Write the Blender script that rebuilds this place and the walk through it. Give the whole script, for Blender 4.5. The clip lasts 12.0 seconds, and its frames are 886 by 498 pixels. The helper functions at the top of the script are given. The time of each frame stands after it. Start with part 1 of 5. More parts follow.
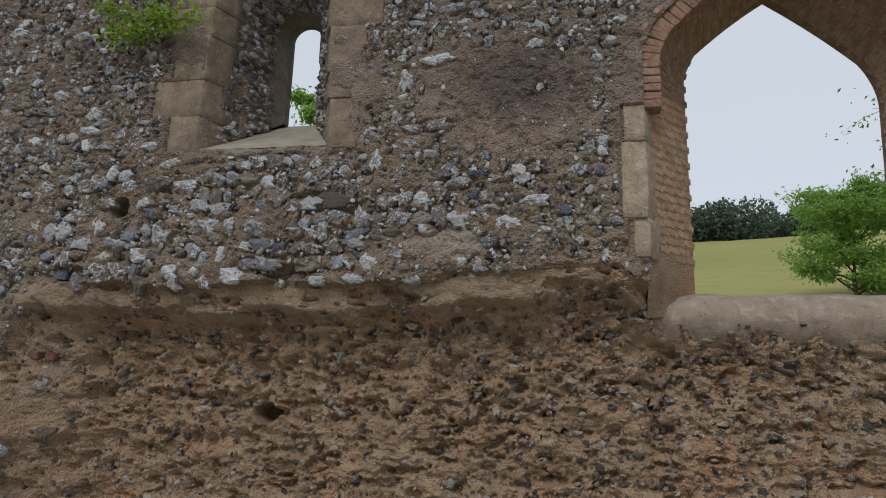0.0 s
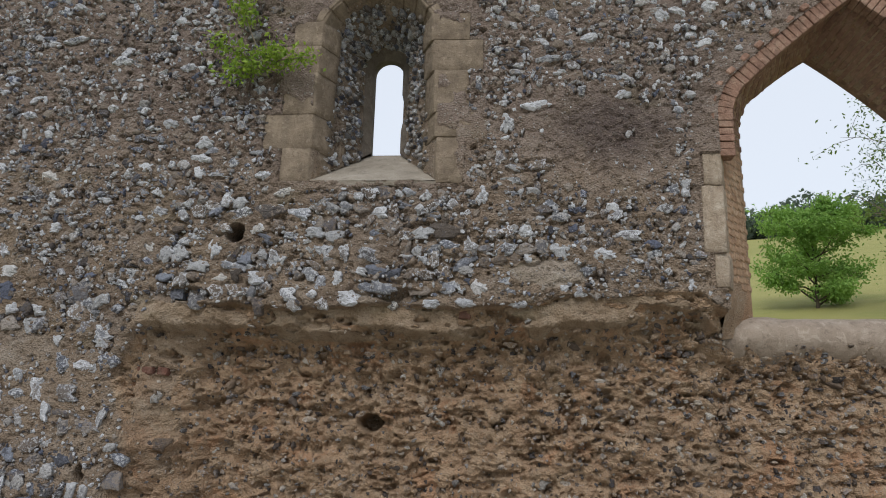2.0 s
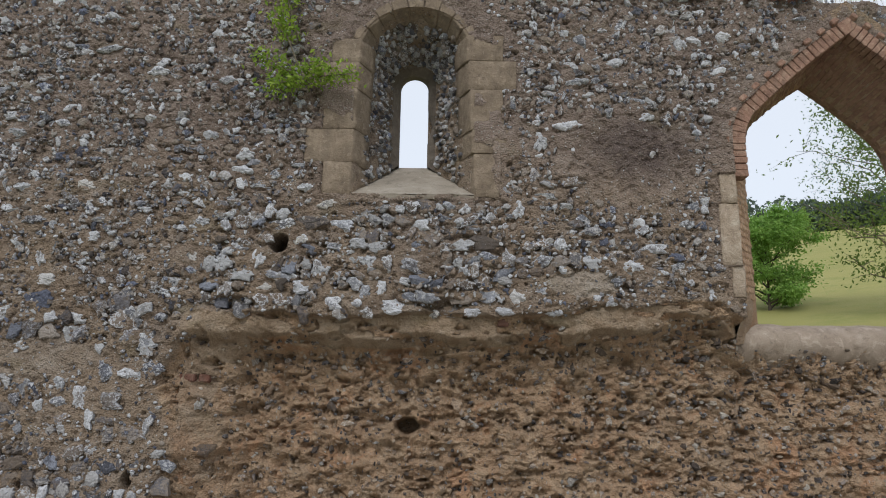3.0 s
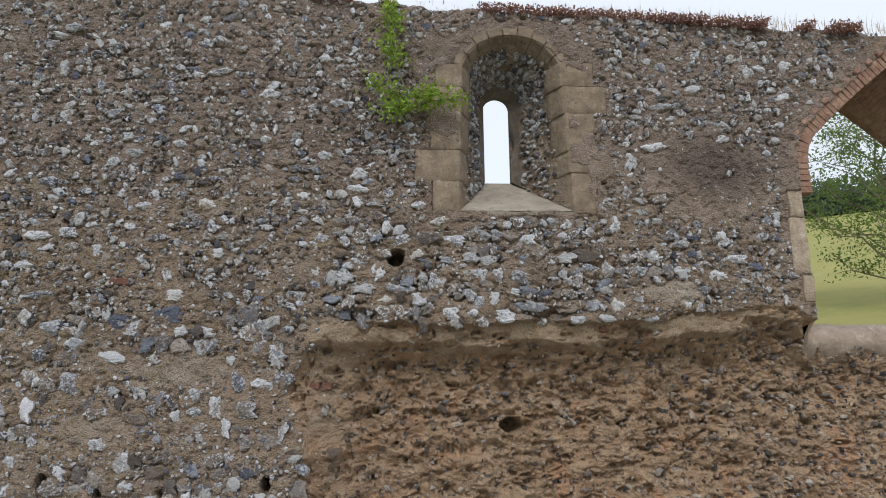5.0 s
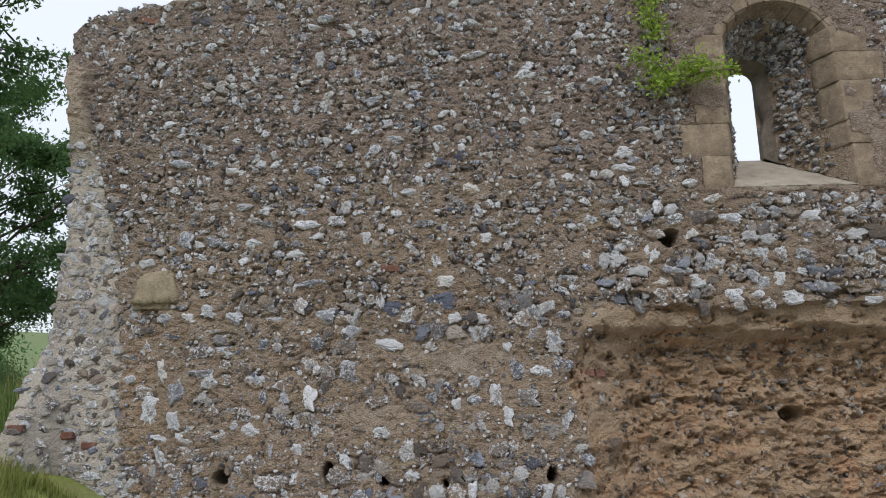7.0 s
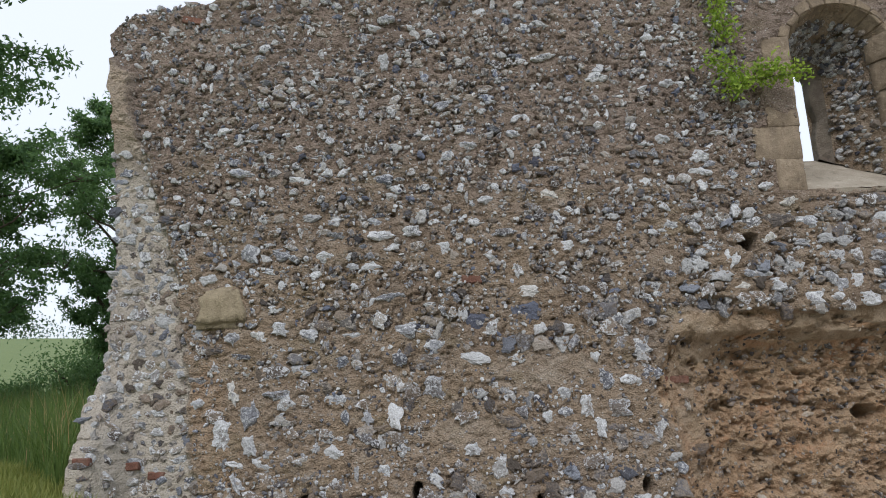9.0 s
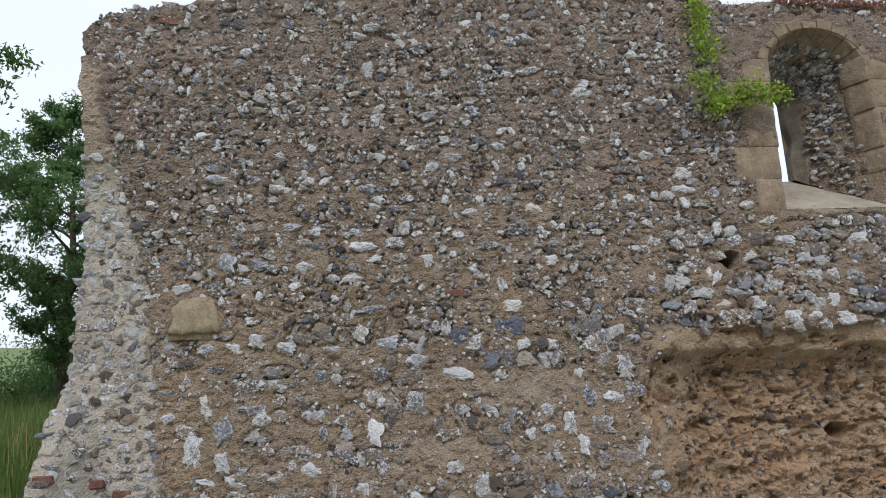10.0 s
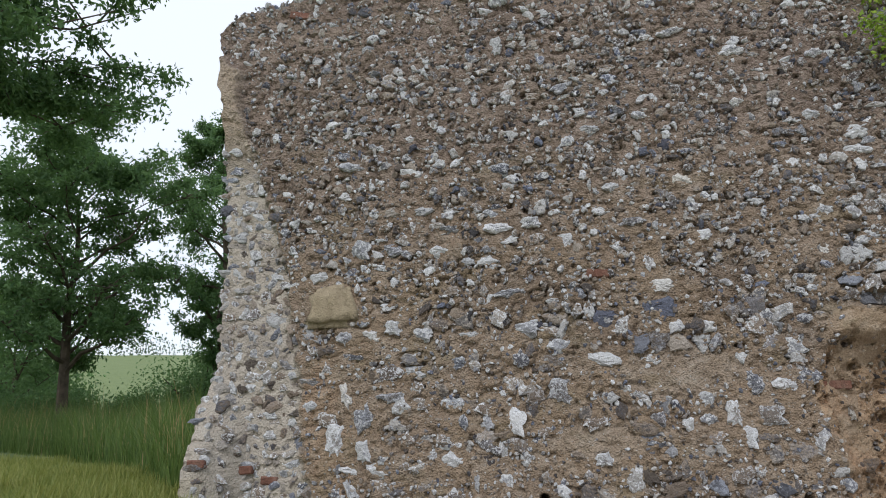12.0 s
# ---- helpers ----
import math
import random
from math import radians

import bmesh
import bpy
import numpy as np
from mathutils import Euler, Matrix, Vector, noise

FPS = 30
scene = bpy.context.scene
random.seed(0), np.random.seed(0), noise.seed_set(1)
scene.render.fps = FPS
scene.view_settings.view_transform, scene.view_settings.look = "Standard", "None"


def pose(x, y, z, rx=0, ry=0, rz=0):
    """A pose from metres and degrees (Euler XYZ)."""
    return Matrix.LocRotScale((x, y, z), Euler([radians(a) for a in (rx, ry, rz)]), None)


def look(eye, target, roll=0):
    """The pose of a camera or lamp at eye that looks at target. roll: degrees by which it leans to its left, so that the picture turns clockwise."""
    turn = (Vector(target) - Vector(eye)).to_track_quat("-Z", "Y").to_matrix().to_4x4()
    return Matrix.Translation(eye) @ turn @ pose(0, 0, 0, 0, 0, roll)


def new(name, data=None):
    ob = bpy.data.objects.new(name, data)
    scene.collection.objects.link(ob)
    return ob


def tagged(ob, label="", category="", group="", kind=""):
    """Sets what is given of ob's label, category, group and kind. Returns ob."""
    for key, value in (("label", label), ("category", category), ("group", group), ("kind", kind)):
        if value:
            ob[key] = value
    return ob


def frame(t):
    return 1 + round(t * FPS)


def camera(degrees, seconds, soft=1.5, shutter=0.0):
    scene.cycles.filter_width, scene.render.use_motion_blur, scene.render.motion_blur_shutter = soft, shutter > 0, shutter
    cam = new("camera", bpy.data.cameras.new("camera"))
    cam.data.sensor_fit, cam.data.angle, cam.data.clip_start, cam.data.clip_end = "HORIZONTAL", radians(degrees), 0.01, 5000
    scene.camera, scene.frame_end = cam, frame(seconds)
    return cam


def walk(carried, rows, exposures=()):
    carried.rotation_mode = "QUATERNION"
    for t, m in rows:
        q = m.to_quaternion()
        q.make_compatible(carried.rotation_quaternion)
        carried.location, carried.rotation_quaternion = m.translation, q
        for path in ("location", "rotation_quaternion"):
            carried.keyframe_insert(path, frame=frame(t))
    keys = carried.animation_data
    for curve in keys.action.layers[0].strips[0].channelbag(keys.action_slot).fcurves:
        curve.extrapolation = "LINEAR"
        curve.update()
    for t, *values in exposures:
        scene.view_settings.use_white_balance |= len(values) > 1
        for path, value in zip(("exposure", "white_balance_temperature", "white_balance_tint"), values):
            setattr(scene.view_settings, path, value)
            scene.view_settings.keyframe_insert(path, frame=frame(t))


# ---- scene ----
cam = camera(63.4, 12.0, soft=1.0)
PATH = [
    (0, (-0.229, 0.549, 1.458), (-0.613, 2.463, 1.892), 1.9),
    (0.5, (-0.418, 0.25, 1.476), (-0.901, 2.145, 1.891), 2.0),
    (1, (-0.724, 0.116, 1.51), (-1.139, 2.028, 1.927), 2.1),
    (1.5, (-1.119, -0.064, 1.519), (-1.429, 1.865, 1.945), 1.7),
    (2, (-1.584, -0.353, 1.526), (-1.79, 1.588, 1.96), 1.6),
    (2.5, (-2.083, -0.601, 1.527), (-2.193, 1.348, 1.963), 0.9),
    (2.7, (-2.271, -0.674, 1.533), (-2.35, 1.276, 1.969), 0.9),
    (4.3, (-3.657, -1.107, 1.622), (-3.485, 0.842, 2.037), -0.2),
    (4.5, (-3.858, -1.171, 1.623), (-3.674, 0.776, 2.038), -0.4),
    (5, (-4.233, -1.3, 1.631), (-4.1, 0.652, 2.047), -0.7),
    (5.5, (-4.548, -1.261, 1.604), (-4.488, 0.695, 2.017), -0.7),
    (6, (-4.973, -1.126, 1.584), (-4.988, 0.83, 1.999), -0.6),
    (6.5, (-5.54, -1.063, 1.513), (-5.615, 0.889, 1.942), -0.5),
    (7, (-6.166, -0.983, 1.48), (-6.247, 0.968, 1.915), -0.8),
    (7.5, (-6.692, -0.885, 1.54), (-6.807, 1.062, 1.981), -1.2),
    (7.7, (-6.844, -0.906, 1.575), (-6.962, 1.041, 2.018), -1.4),
    (9.3, (-7.61, -0.776, 1.753), (-7.481, 1.179, 2.155), -2.8),
    (9.5, (-7.672, -0.737, 1.755), (-7.517, 1.211, 2.178), -2.5),
    (10, (-7.742, -0.689, 1.769), (-7.546, 1.253, 2.207), -2.7),
    (10.5, (-7.778, -0.679, 1.779), (-7.537, 1.259, 2.213), -2.7),
    (11, (-7.755, -0.648, 1.748), (-7.594, 1.297, 2.186), -2.6),
    (11.5, (-7.719, -0.52, 1.67), (-7.772, 1.425, 2.133), -2.7),
    (12, (-7.763, -0.338, 1.627), (-7.938, 1.599, 2.094), -2.3),
]
walk(cam, [(t, look(eye, target, roll)) for t, eye, target, roll in PATH], [(0.0, -0.97), (0.5, -0.86), (1.5, -0.68), (2.7, -0.66), (5.0, -0.49), (7.5, -0.45), (12.0, -0.36)])

# ---------------------------------------------------------------- world, sun
SUN_EL, SUN_AZ = 40.0, 192.0
world = bpy.data.worlds.new("sky")
scene.world = world
world.use_nodes = True
wn = world.node_tree.nodes
sky = wn.new("ShaderNodeTexSky")
sky.sky_type, sky.sun_disc = "NISHITA", False
sky.sun_elevation, sky.sun_rotation = radians(SUN_EL), radians(SUN_AZ)
sky.air_density, sky.dust_density, sky.ozone_density = 1.0, 4.0, 1.0
haze = wn.new("ShaderNodeMix")
haze.data_type = "RGBA"
haze.inputs[0].default_value = 0.72
haze.inputs[7].default_value = (10.6, 11.3, 12.4, 1)  # thin bright cloud
world.node_tree.links.new(sky.outputs[0], haze.inputs[6])
world.node_tree.links.new(haze.outputs[2], wn["Background"].inputs[0])
wn["Background"].inputs[1].default_value = 0.15
sun = new("sun", bpy.data.lights.new("sun", "SUN"))
sun.data.energy, sun.data.angle, sun.data.color = 2.2, radians(24), (1.0, 0.97, 0.94)
sa, se = radians(SUN_AZ), radians(SUN_EL)
sun.matrix_world = look((0, 0, 30), (-math.sin(sa) * math.cos(se), -math.cos(sa) * math.cos(se), 30 - math.sin(se)))

rng = np.random.default_rng(7)


# ---------------------------------------------------------------- numpy noise
def vnoise(p, seed=0):
    """Smooth value noise in 0..1 for an array of 2D or 3D points."""
    p = np.asarray(p, float)
    i = np.floor(p).astype(np.int64)
    f = p - i
    f = f * f * (3 - 2 * f)
    dims = p.shape[-1]
    out = 0.0
    for c in range(2 ** dims):
        w, h = 1.0, np.full(p.shape[:-1], seed * 1013904223 + 12345, np.int64)
        for k in range(dims):
            b = (c >> k) & 1
            w = w * (f[..., k] if b else 1 - f[..., k])
            h = (h * 1664525 + (i[..., k] + b) * 374761393 + 1013904223) & 0x7FFFFFFF
            h = (h ^ (h >> 13)) * 1274126177 & 0x7FFFFFFF
        h = h ^ (h >> 16)
        out = out + w * ((h & 0xFFFF) / 65535.0)
    return out


def fbm(p, seed=0, octaves=4):
    p = np.asarray(p, float)
    total, amp, norm = 0.0, 1.0, 0.0
    for o in range(octaves):
        total = total + amp * vnoise(p * 2 ** o, seed + o * 17)
        norm += amp
        amp *= 0.5
    return total / norm


def smooth(a, b, x):
    t = np.clip((np.asarray(x, float) - a) / (b - a), 0, 1)
    return t * t * (3 - 2 * t)


# ---------------------------------------------------------------- mesh helpers
def mesh_np(name, verts, faces, mat, flat=True, attrs=None):
    """A mesh from numpy arrays; faces are all triangles or all quads."""
    me = bpy.data.meshes.new(name)
    verts, faces = np.asarray(verts, np.float32), np.asarray(faces, np.int32)
    n = faces.shape[1]
    me.vertices.add(len(verts))
    me.vertices.foreach_set("co", verts.ravel())
    me.loops.add(faces.size)
    me.loops.foreach_set("vertex_index", faces.ravel())
    me.polygons.add(len(faces))
    me.polygons.foreach_set("loop_start", np.arange(0, faces.size, n, dtype=np.int32))
    me.polygons.foreach_set("use_smooth", np.full(len(faces), not flat))
    for key, values in (attrs or {}).items():
        me.attributes.new(key, "FLOAT", "POINT").data.foreach_set("value", np.asarray(values, np.float32))
    me.update(calc_edges=True)
    me.validate()
    if mat:
        me.materials.append(mat)
    return me


def child(name, me, parent, label=""):
    ob = new(name, me)
    ob.parent = parent
    return tagged(ob, label)


def part(name, bm, material, parent, label=""):
    me = bpy.data.meshes.new(name)
    bm.to_mesh(me)
    bm.free()
    me.materials.append(material)
    return child(name, me, parent, label)


def thing(name, label, category, group="", kind="", at=(0, 0, 0)):
    ob = new(name)
    ob.location = at
    ob.empty_display_size = 0.1
    return tagged(ob, label, category, group, kind)


def grid_faces(nu, nv, keep=None):
    a = np.arange(nu * nv).reshape(nu, nv)
    q = np.stack([a[:-1, :-1], a[1:, :-1], a[1:, 1:], a[:-1, 1:]], -1)
    return q[keep] if keep is not None else q.reshape(-1, 4)


# ---------------------------------------------------------------- materials
class Nodes:
    def __init__(self, name):
        self.mat = bpy.data.materials.new(name)
        self.mat.use_nodes = True
        self.t = self.mat.node_tree
        self.bsdf = self.t.nodes["Principled BSDF"]
        self.bsdf.inputs["Specular IOR Level"].default_value = 0.25

    def add(self, kind, **inputs):
        n = self.t.nodes.new(kind)
        for k, v in inputs.items():
            key = int(k[1:]) if k[0] == "i" and k[1:].isdigit() else k.replace("_", " ")
            self.put(n.inputs[key], v)
        return n

    def put(self, socket, v):
        if isinstance(v, bpy.types.NodeSocket):
            self.t.links.new(v, socket)
        else:
            socket.default_value = v

    def coords(self, kind="Object"):
        return self.add("ShaderNodeTexCoord").outputs[kind]

    def noise(self, scale, detail=4.0, rough=0.6, vec=None, distort=0.0):
        n = self.add("ShaderNodeTexNoise", Scale=scale, Detail=detail, Roughness=rough, Distortion=distort)
        if vec is not None:
            self.put(n.inputs["Vector"], vec)
        return n.outputs["Fac"]

    def stretch(self, vec, scale):
        n = self.add("ShaderNodeMapping", Vector=vec)
        n.inputs["Scale"].default_value = scale
        return n.outputs[0]

    def ramp(self, fac, stops, interp="LINEAR"):
        n = self.add("ShaderNodeValToRGB", Fac=fac)
        r = n.color_ramp
        r.interpolation = interp
        while len(r.elements) < len(stops):
            r.elements.new(0.5)
        for e, (p, c) in zip(r.elements, stops):
            e.position = p
            e.color = (*c, 1) if len(c) == 3 else c
        return n.outputs[0]

    def step(self, fac, a, b):
        n = self.add("ShaderNodeMapRange", Value=fac, From_Min=a, From_Max=b)
        n.interpolation_type = "SMOOTHSTEP"
        return n.outputs[0]

    def mix(self, fac, a, b, mode="MIX"):
        n = self.add("ShaderNodeMix")
        n.data_type, n.blend_type = "RGBA", mode
        for i, v in ((0, fac), (6, a), (7, b)):
            self.put(n.inputs[i], (*v, 1) if isinstance(v, tuple) and len(v) == 3 else v)
        return n.outputs[2]

    def math(self, op, a, b=0.5):
        n = self.add("ShaderNodeMath", i0=a, i1=b)
        n.operation = op
        return n.outputs[0]

    def attr(self, name):
        n = self.add("ShaderNodeAttribute")
        n.attribute_name = name
        return n.outputs["Fac"]

    def bump(self, height, strength=0.5, dist=0.01, normal=None):
        n = self.add("ShaderNodeBump", Strength=strength, Distance=dist, Height=height)
        if normal is not None:
            self.put(n.inputs["Normal"], normal)
        return n.outputs[0]

    def done(self, color, rough=0.9, normal=None):
        self.put(self.bsdf.inputs["Base Color"], (*color, 1) if isinstance(color, tuple) and len(color) == 3 else color)
        self.put(self.bsdf.inputs["Roughness"], rough)
        if normal is not None:
            self.put(self.bsdf.inputs["Normal"], normal)
        return self.mat


def mortar_material():
    n = Nodes("lime mortar")
    v = n.coords()
    big = n.noise(0.7, 3, 0.6, v)
    mid = n.noise(6, 5, 0.65, v)
    fine = n.noise(55, 4, 0.7, v)
    grit = n.add("ShaderNodeTexVoronoi", Vector=v, Scale=60.0)
    col = n.ramp(big, [(0.3, (0.212, 0.162, 0.126)), (0.5, (0.298, 0.228, 0.165)), (0.7, (0.276, 0.219, 0.174))])
    col = n.mix(n.step(mid, 0.45, 0.7), col, (0.36, 0.30, 0.242))
    col = n.mix(n.math("MULTIPLY", n.attr("ochre"), 0.9), col, n.ramp(mid, [(0.3, (0.37, 0.242, 0.152)), (0.55, (0.475, 0.335, 0.22)), (0.75, (0.55, 0.43, 0.305))]))
    tint = n.noise(2.3, 4, 0.6, v, 0.6)
    col = n.mix(n.math("MULTIPLY", n.attr("ochre"), n.math("MULTIPLY", n.step(tint, 0.54, 0.64), 0.7)), col, (0.48, 0.28, 0.165))
    col = n.mix(n.math("MULTIPLY", n.attr("ochre"), n.math("MULTIPLY", n.step(tint, 0.46, 0.36), 0.65)), col, (0.40, 0.305, 0.215))
    col = n.mix(n.math("MULTIPLY", n.attr("purple"), 0.75), col, n.ramp(mid, [(0.3, (0.18, 0.14, 0.125)), (0.7, (0.315, 0.255, 0.225))]))
    col = n.mix(n.math("MULTIPLY", n.attr("grey"), 0.9), col, n.ramp(mid, [(0.3, (0.335, 0.31, 0.275)), (0.7, (0.445, 0.42, 0.38))]))
    col = n.mix(n.attr("plaster"), col, n.ramp(mid, [(0.3, (0.20, 0.142, 0.092)), (0.45, (0.26, 0.195, 0.135)), (0.6, (0.31, 0.245, 0.18)), (0.75, (0.35, 0.29, 0.23))]))
    stain = n.math("MULTIPLY", n.attr("stain"), n.step(n.noise(9, 5, 0.7, v), 0.2, 0.5))
    col = n.mix(n.math("MULTIPLY", stain, 0.82), col, (0.10, 0.076, 0.072))
    moss = n.math("MULTIPLY", n.step(n.noise(1.7, 4, 0.6, n.stretch(v, (1, 1, 1.7))), 0.56, 0.7), 0.3)
    moss = n.math("MULTIPLY", moss, n.math("SUBTRACT", 1.0, n.attr("ochre")))
    col = n.mix(moss, col, (0.20, 0.18, 0.10))
    col = n.mix(n.math("MULTIPLY", n.step(fine, 0.52, 0.72), 0.45), col, (0.45, 0.385, 0.315))
    # near-black in the lows of the bump noise: crevice shade painted as colour
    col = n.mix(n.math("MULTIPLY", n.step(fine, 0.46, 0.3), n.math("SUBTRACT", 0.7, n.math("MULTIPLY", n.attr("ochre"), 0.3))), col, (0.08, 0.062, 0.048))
    pebble = n.add("ShaderNodeTexVoronoi", Vector=n.stretch(v, (1, 1, 1.3)), Scale=42.0)
    cell = n.add("ShaderNodeSeparateColor", Color=pebble.outputs["Color"])
    body = n.step(pebble.outputs["Distance"], 0.46, 0.34)
    lone = n.math("MULTIPLY", body, n.step(cell.outputs[0], 0.60, 0.64))
    keep_off = n.math("SUBTRACT", 1.0, n.attr("plaster"))
    lone = n.math("MULTIPLY", lone, n.math("SUBTRACT", n.math("SUBTRACT", keep_off, n.math("MULTIPLY", n.attr("grey"), 0.85)), n.math("MULTIPLY", n.attr("ochre"), 0.6)))
    col = n.mix(n.math("MULTIPLY", n.math("MULTIPLY", lone, n.math("SUBTRACT", 1.0, n.math("MULTIPLY", n.attr("stain"), 0.7))), 0.8), col, n.ramp(cell.outputs[1], [(0.0, (0.07, 0.058, 0.05)), (0.35, (0.22, 0.165, 0.12)), (0.6, (0.33, 0.285, 0.24)), (0.85, (0.42, 0.39, 0.36)), (1.0, (0.56, 0.56, 0.56))]))
    h = n.math("ADD", n.math("MULTIPLY", fine, 0.8), n.math("MULTIPLY", grit.outputs["Distance"], 0.6))
    h = n.math("ADD", h, n.math("MULTIPLY", mid, 1.2))
    h = n.math("ADD", h, n.math("MULTIPLY", lone, 0.5))
    h = n.math("MULTIPLY", h, n.math("SUBTRACT", 1.0, n.math("ADD", n.math("MULTIPLY", n.attr("plaster"), 0.6), n.math("MULTIPLY", n.attr("grey"), 0.5))))
    return n.done(col, 0.95, n.bump(h, 1.0, 0.038))


def flint_material(name, source, stops, coat=0.5, cut=0.645, shell=0.85):
    """Flint: tone by stone, pale rind and glassy broken faces in patches."""
    n = Nodes(name)
    v = n.add("ShaderNodeNewGeometry").outputs["Position"]
    if source == "island":
        r = n.add("ShaderNodeNewGeometry").outputs["Random Per Island"]
    else:
        r = n.add("ShaderNodeObjectInfo").outputs["Random"]
    tone = n.ramp(r, stops)
    fine = n.noise(45, 5, 0.75, v)
    patch = n.noise(30, 6, 0.75, v, 0.7)
    r2 = n.math("FRACT", n.math("MULTIPLY", r, 37.7), 0.0)
    r3 = n.math("FRACT", n.math("MULTIPLY", r, 91.3), 0.0)
    rim = n.attr("rim")
    heart = n.math("SUBTRACT", n.math("ADD", patch, n.math("MULTIPLY", r2, 0.24)), n.math("MULTIPLY", rim, 0.10))
    broken = n.math("MULTIPLY", n.step(heart, cut - 0.015, cut + 0.01), coat)
    col = n.mix(broken, tone, n.ramp(r3, [(0.0, (0.04, 0.042, 0.055)), (0.35, (0.10, 0.115, 0.155)), (0.65, (0.26, 0.285, 0.345)), (0.85, (0.20, 0.16, 0.125)), (1.0, (0.09, 0.08, 0.08))]))
    rind = n.math("MULTIPLY", n.step(n.math("ADD", n.noise(34, 5, 0.7, v, 0.8), n.math("MULTIPLY", rim, 0.10)), 0.57, 0.60), n.math("MULTIPLY", n.step(r3, 0.35, 0.8), shell) if shell < 1 else 0.6)
    col = n.mix(rind, col, (0.76, 0.79, 0.85))
    pit = n.noise(110, 4, 0.75, v)
    col = n.mix(n.math("MULTIPLY", n.step(pit, 0.46, 0.38), 0.5), col, (0.09, 0.075, 0.065))
    col = n.mix(n.math("MULTIPLY", n.step(pit, 0.56, 0.68), 0.2), col, (0.70, 0.69, 0.67))
    rough = n.math("SUBTRACT", 0.85, n.math("MULTIPLY", broken, 0.45))
    return n.done(col, rough, n.bump(n.math("ADD", fine, n.math("MULTIPLY", patch, 2.2)), 0.8, 0.03))


FACING = [(0.0, (0.05, 0.05, 0.058)), (0.10, (0.13, 0.11, 0.10)), (0.26, (0.30, 0.25, 0.205)), (0.42, (0.38, 0.34, 0.305)), (0.54, (0.46, 0.455, 0.455)),
          (0.70, (0.57, 0.59, 0.63)), (0.88, (0.73, 0.755, 0.80)), (0.93, (0.07, 0.075, 0.105)), (1.0, (0.19, 0.22, 0.31))]
CORE = [(0.0, (0.05, 0.045, 0.045)), (0.25, (0.14, 0.11, 0.09)), (0.45, (0.34, 0.25, 0.175)), (0.75, (0.47, 0.36, 0.26)), (0.92, (0.56, 0.53, 0.48)), (1.0, (0.10, 0.10, 0.11))]
WHITE = [(0.0, (0.50, 0.515, 0.55)), (0.4, (0.63, 0.65, 0.69)), (0.75, (0.74, 0.76, 0.81)), (1.0, (0.66, 0.645, 0.62))]
PALE = [(0.0, (0.10, 0.085, 0.075)), (0.2, (0.26, 0.21, 0.17)), (0.48, (0.37, 0.345, 0.32)), (0.66, (0.43, 0.44, 0.46)), (0.87, (0.62, 0.64, 0.675)), (0.94, (0.13, 0.14, 0.175)), (1.0, (0.30, 0.33, 0.40))]
DARK = [(0.0, (0.12, 0.125, 0.15)), (0.5, (0.27, 0.285, 0.325)), (1.0, (0.44, 0.455, 0.50))]

M_MORTAR = mortar_material()
M_FLINT = flint_material("facing flint", "island", FACING, 0.8, 0.63, 0.6)
M_CORE = flint_material("core rubble", "island", CORE, 0.5, 0.64, 0.35)
M_FLINT_ONE = flint_material("single flint", "object", FACING, 0.55)
M_WHITE = flint_material("white flint", "object", WHITE, 0.75, 0.66)
M_PALEFLINT = flint_material("pale flint", "island", PALE, 0.65, 0.62)
M_DARK = flint_material("dark flint", "object", DARK, 0.8, 0.6, 1.0)


def stone_material(name, a, b, c, scale=5.0, streak=0.35):
    n = Nodes(name)
    v = n.coords()
    g = n.add("ShaderNodeNewGeometry").outputs["Position"]
    r = n.add("ShaderNodeObjectInfo").outputs["Random"]
    mid = n.noise(scale, 5, 0.65, g)
    fine = n.noise(70, 4, 0.7, g)
    col = n.ramp(mid, [(0.3, a), (0.52, b), (0.72, c)])
    col = n.mix(n.math("MULTIPLY", r, 0.25), col, tuple(x * 0.75 for x in b))
    col = n.mix(n.math("MULTIPLY", n.step(n.noise(3, 4, 0.6, n.stretch(g, (4, 4, 0.6))), 0.5, 0.7), streak), col, (0.15, 0.12, 0.095))
    lichen = n.noise(scale * 2.2, 5, 0.7, g, 0.5)
    col = n.mix(n.math("MULTIPLY", n.step(lichen, 0.56, 0.63), 0.35), col, tuple(min(1, x * 1.25 + 0.02) for x in c))
    col = n.mix(n.math("MULTIPLY", n.step(lichen, 0.44, 0.36), 0.45), col, tuple(x * 0.6 for x in a))
    col = n.mix(n.math("MULTIPLY", n.step(fine, 0.55, 0.75), 0.3), col, tuple(min(1, x * 1.45) for x in c))
    col = n.mix(n.math("MULTIPLY", n.step(fine, 0.45, 0.3), 0.4), col, tuple(x * 0.5 for x in a))
    return n.done(col, 0.92, n.bump(n.math("ADD", fine, n.math("MULTIPLY", n.math("ADD", mid, lichen), 1.6)), 0.8, 0.016))


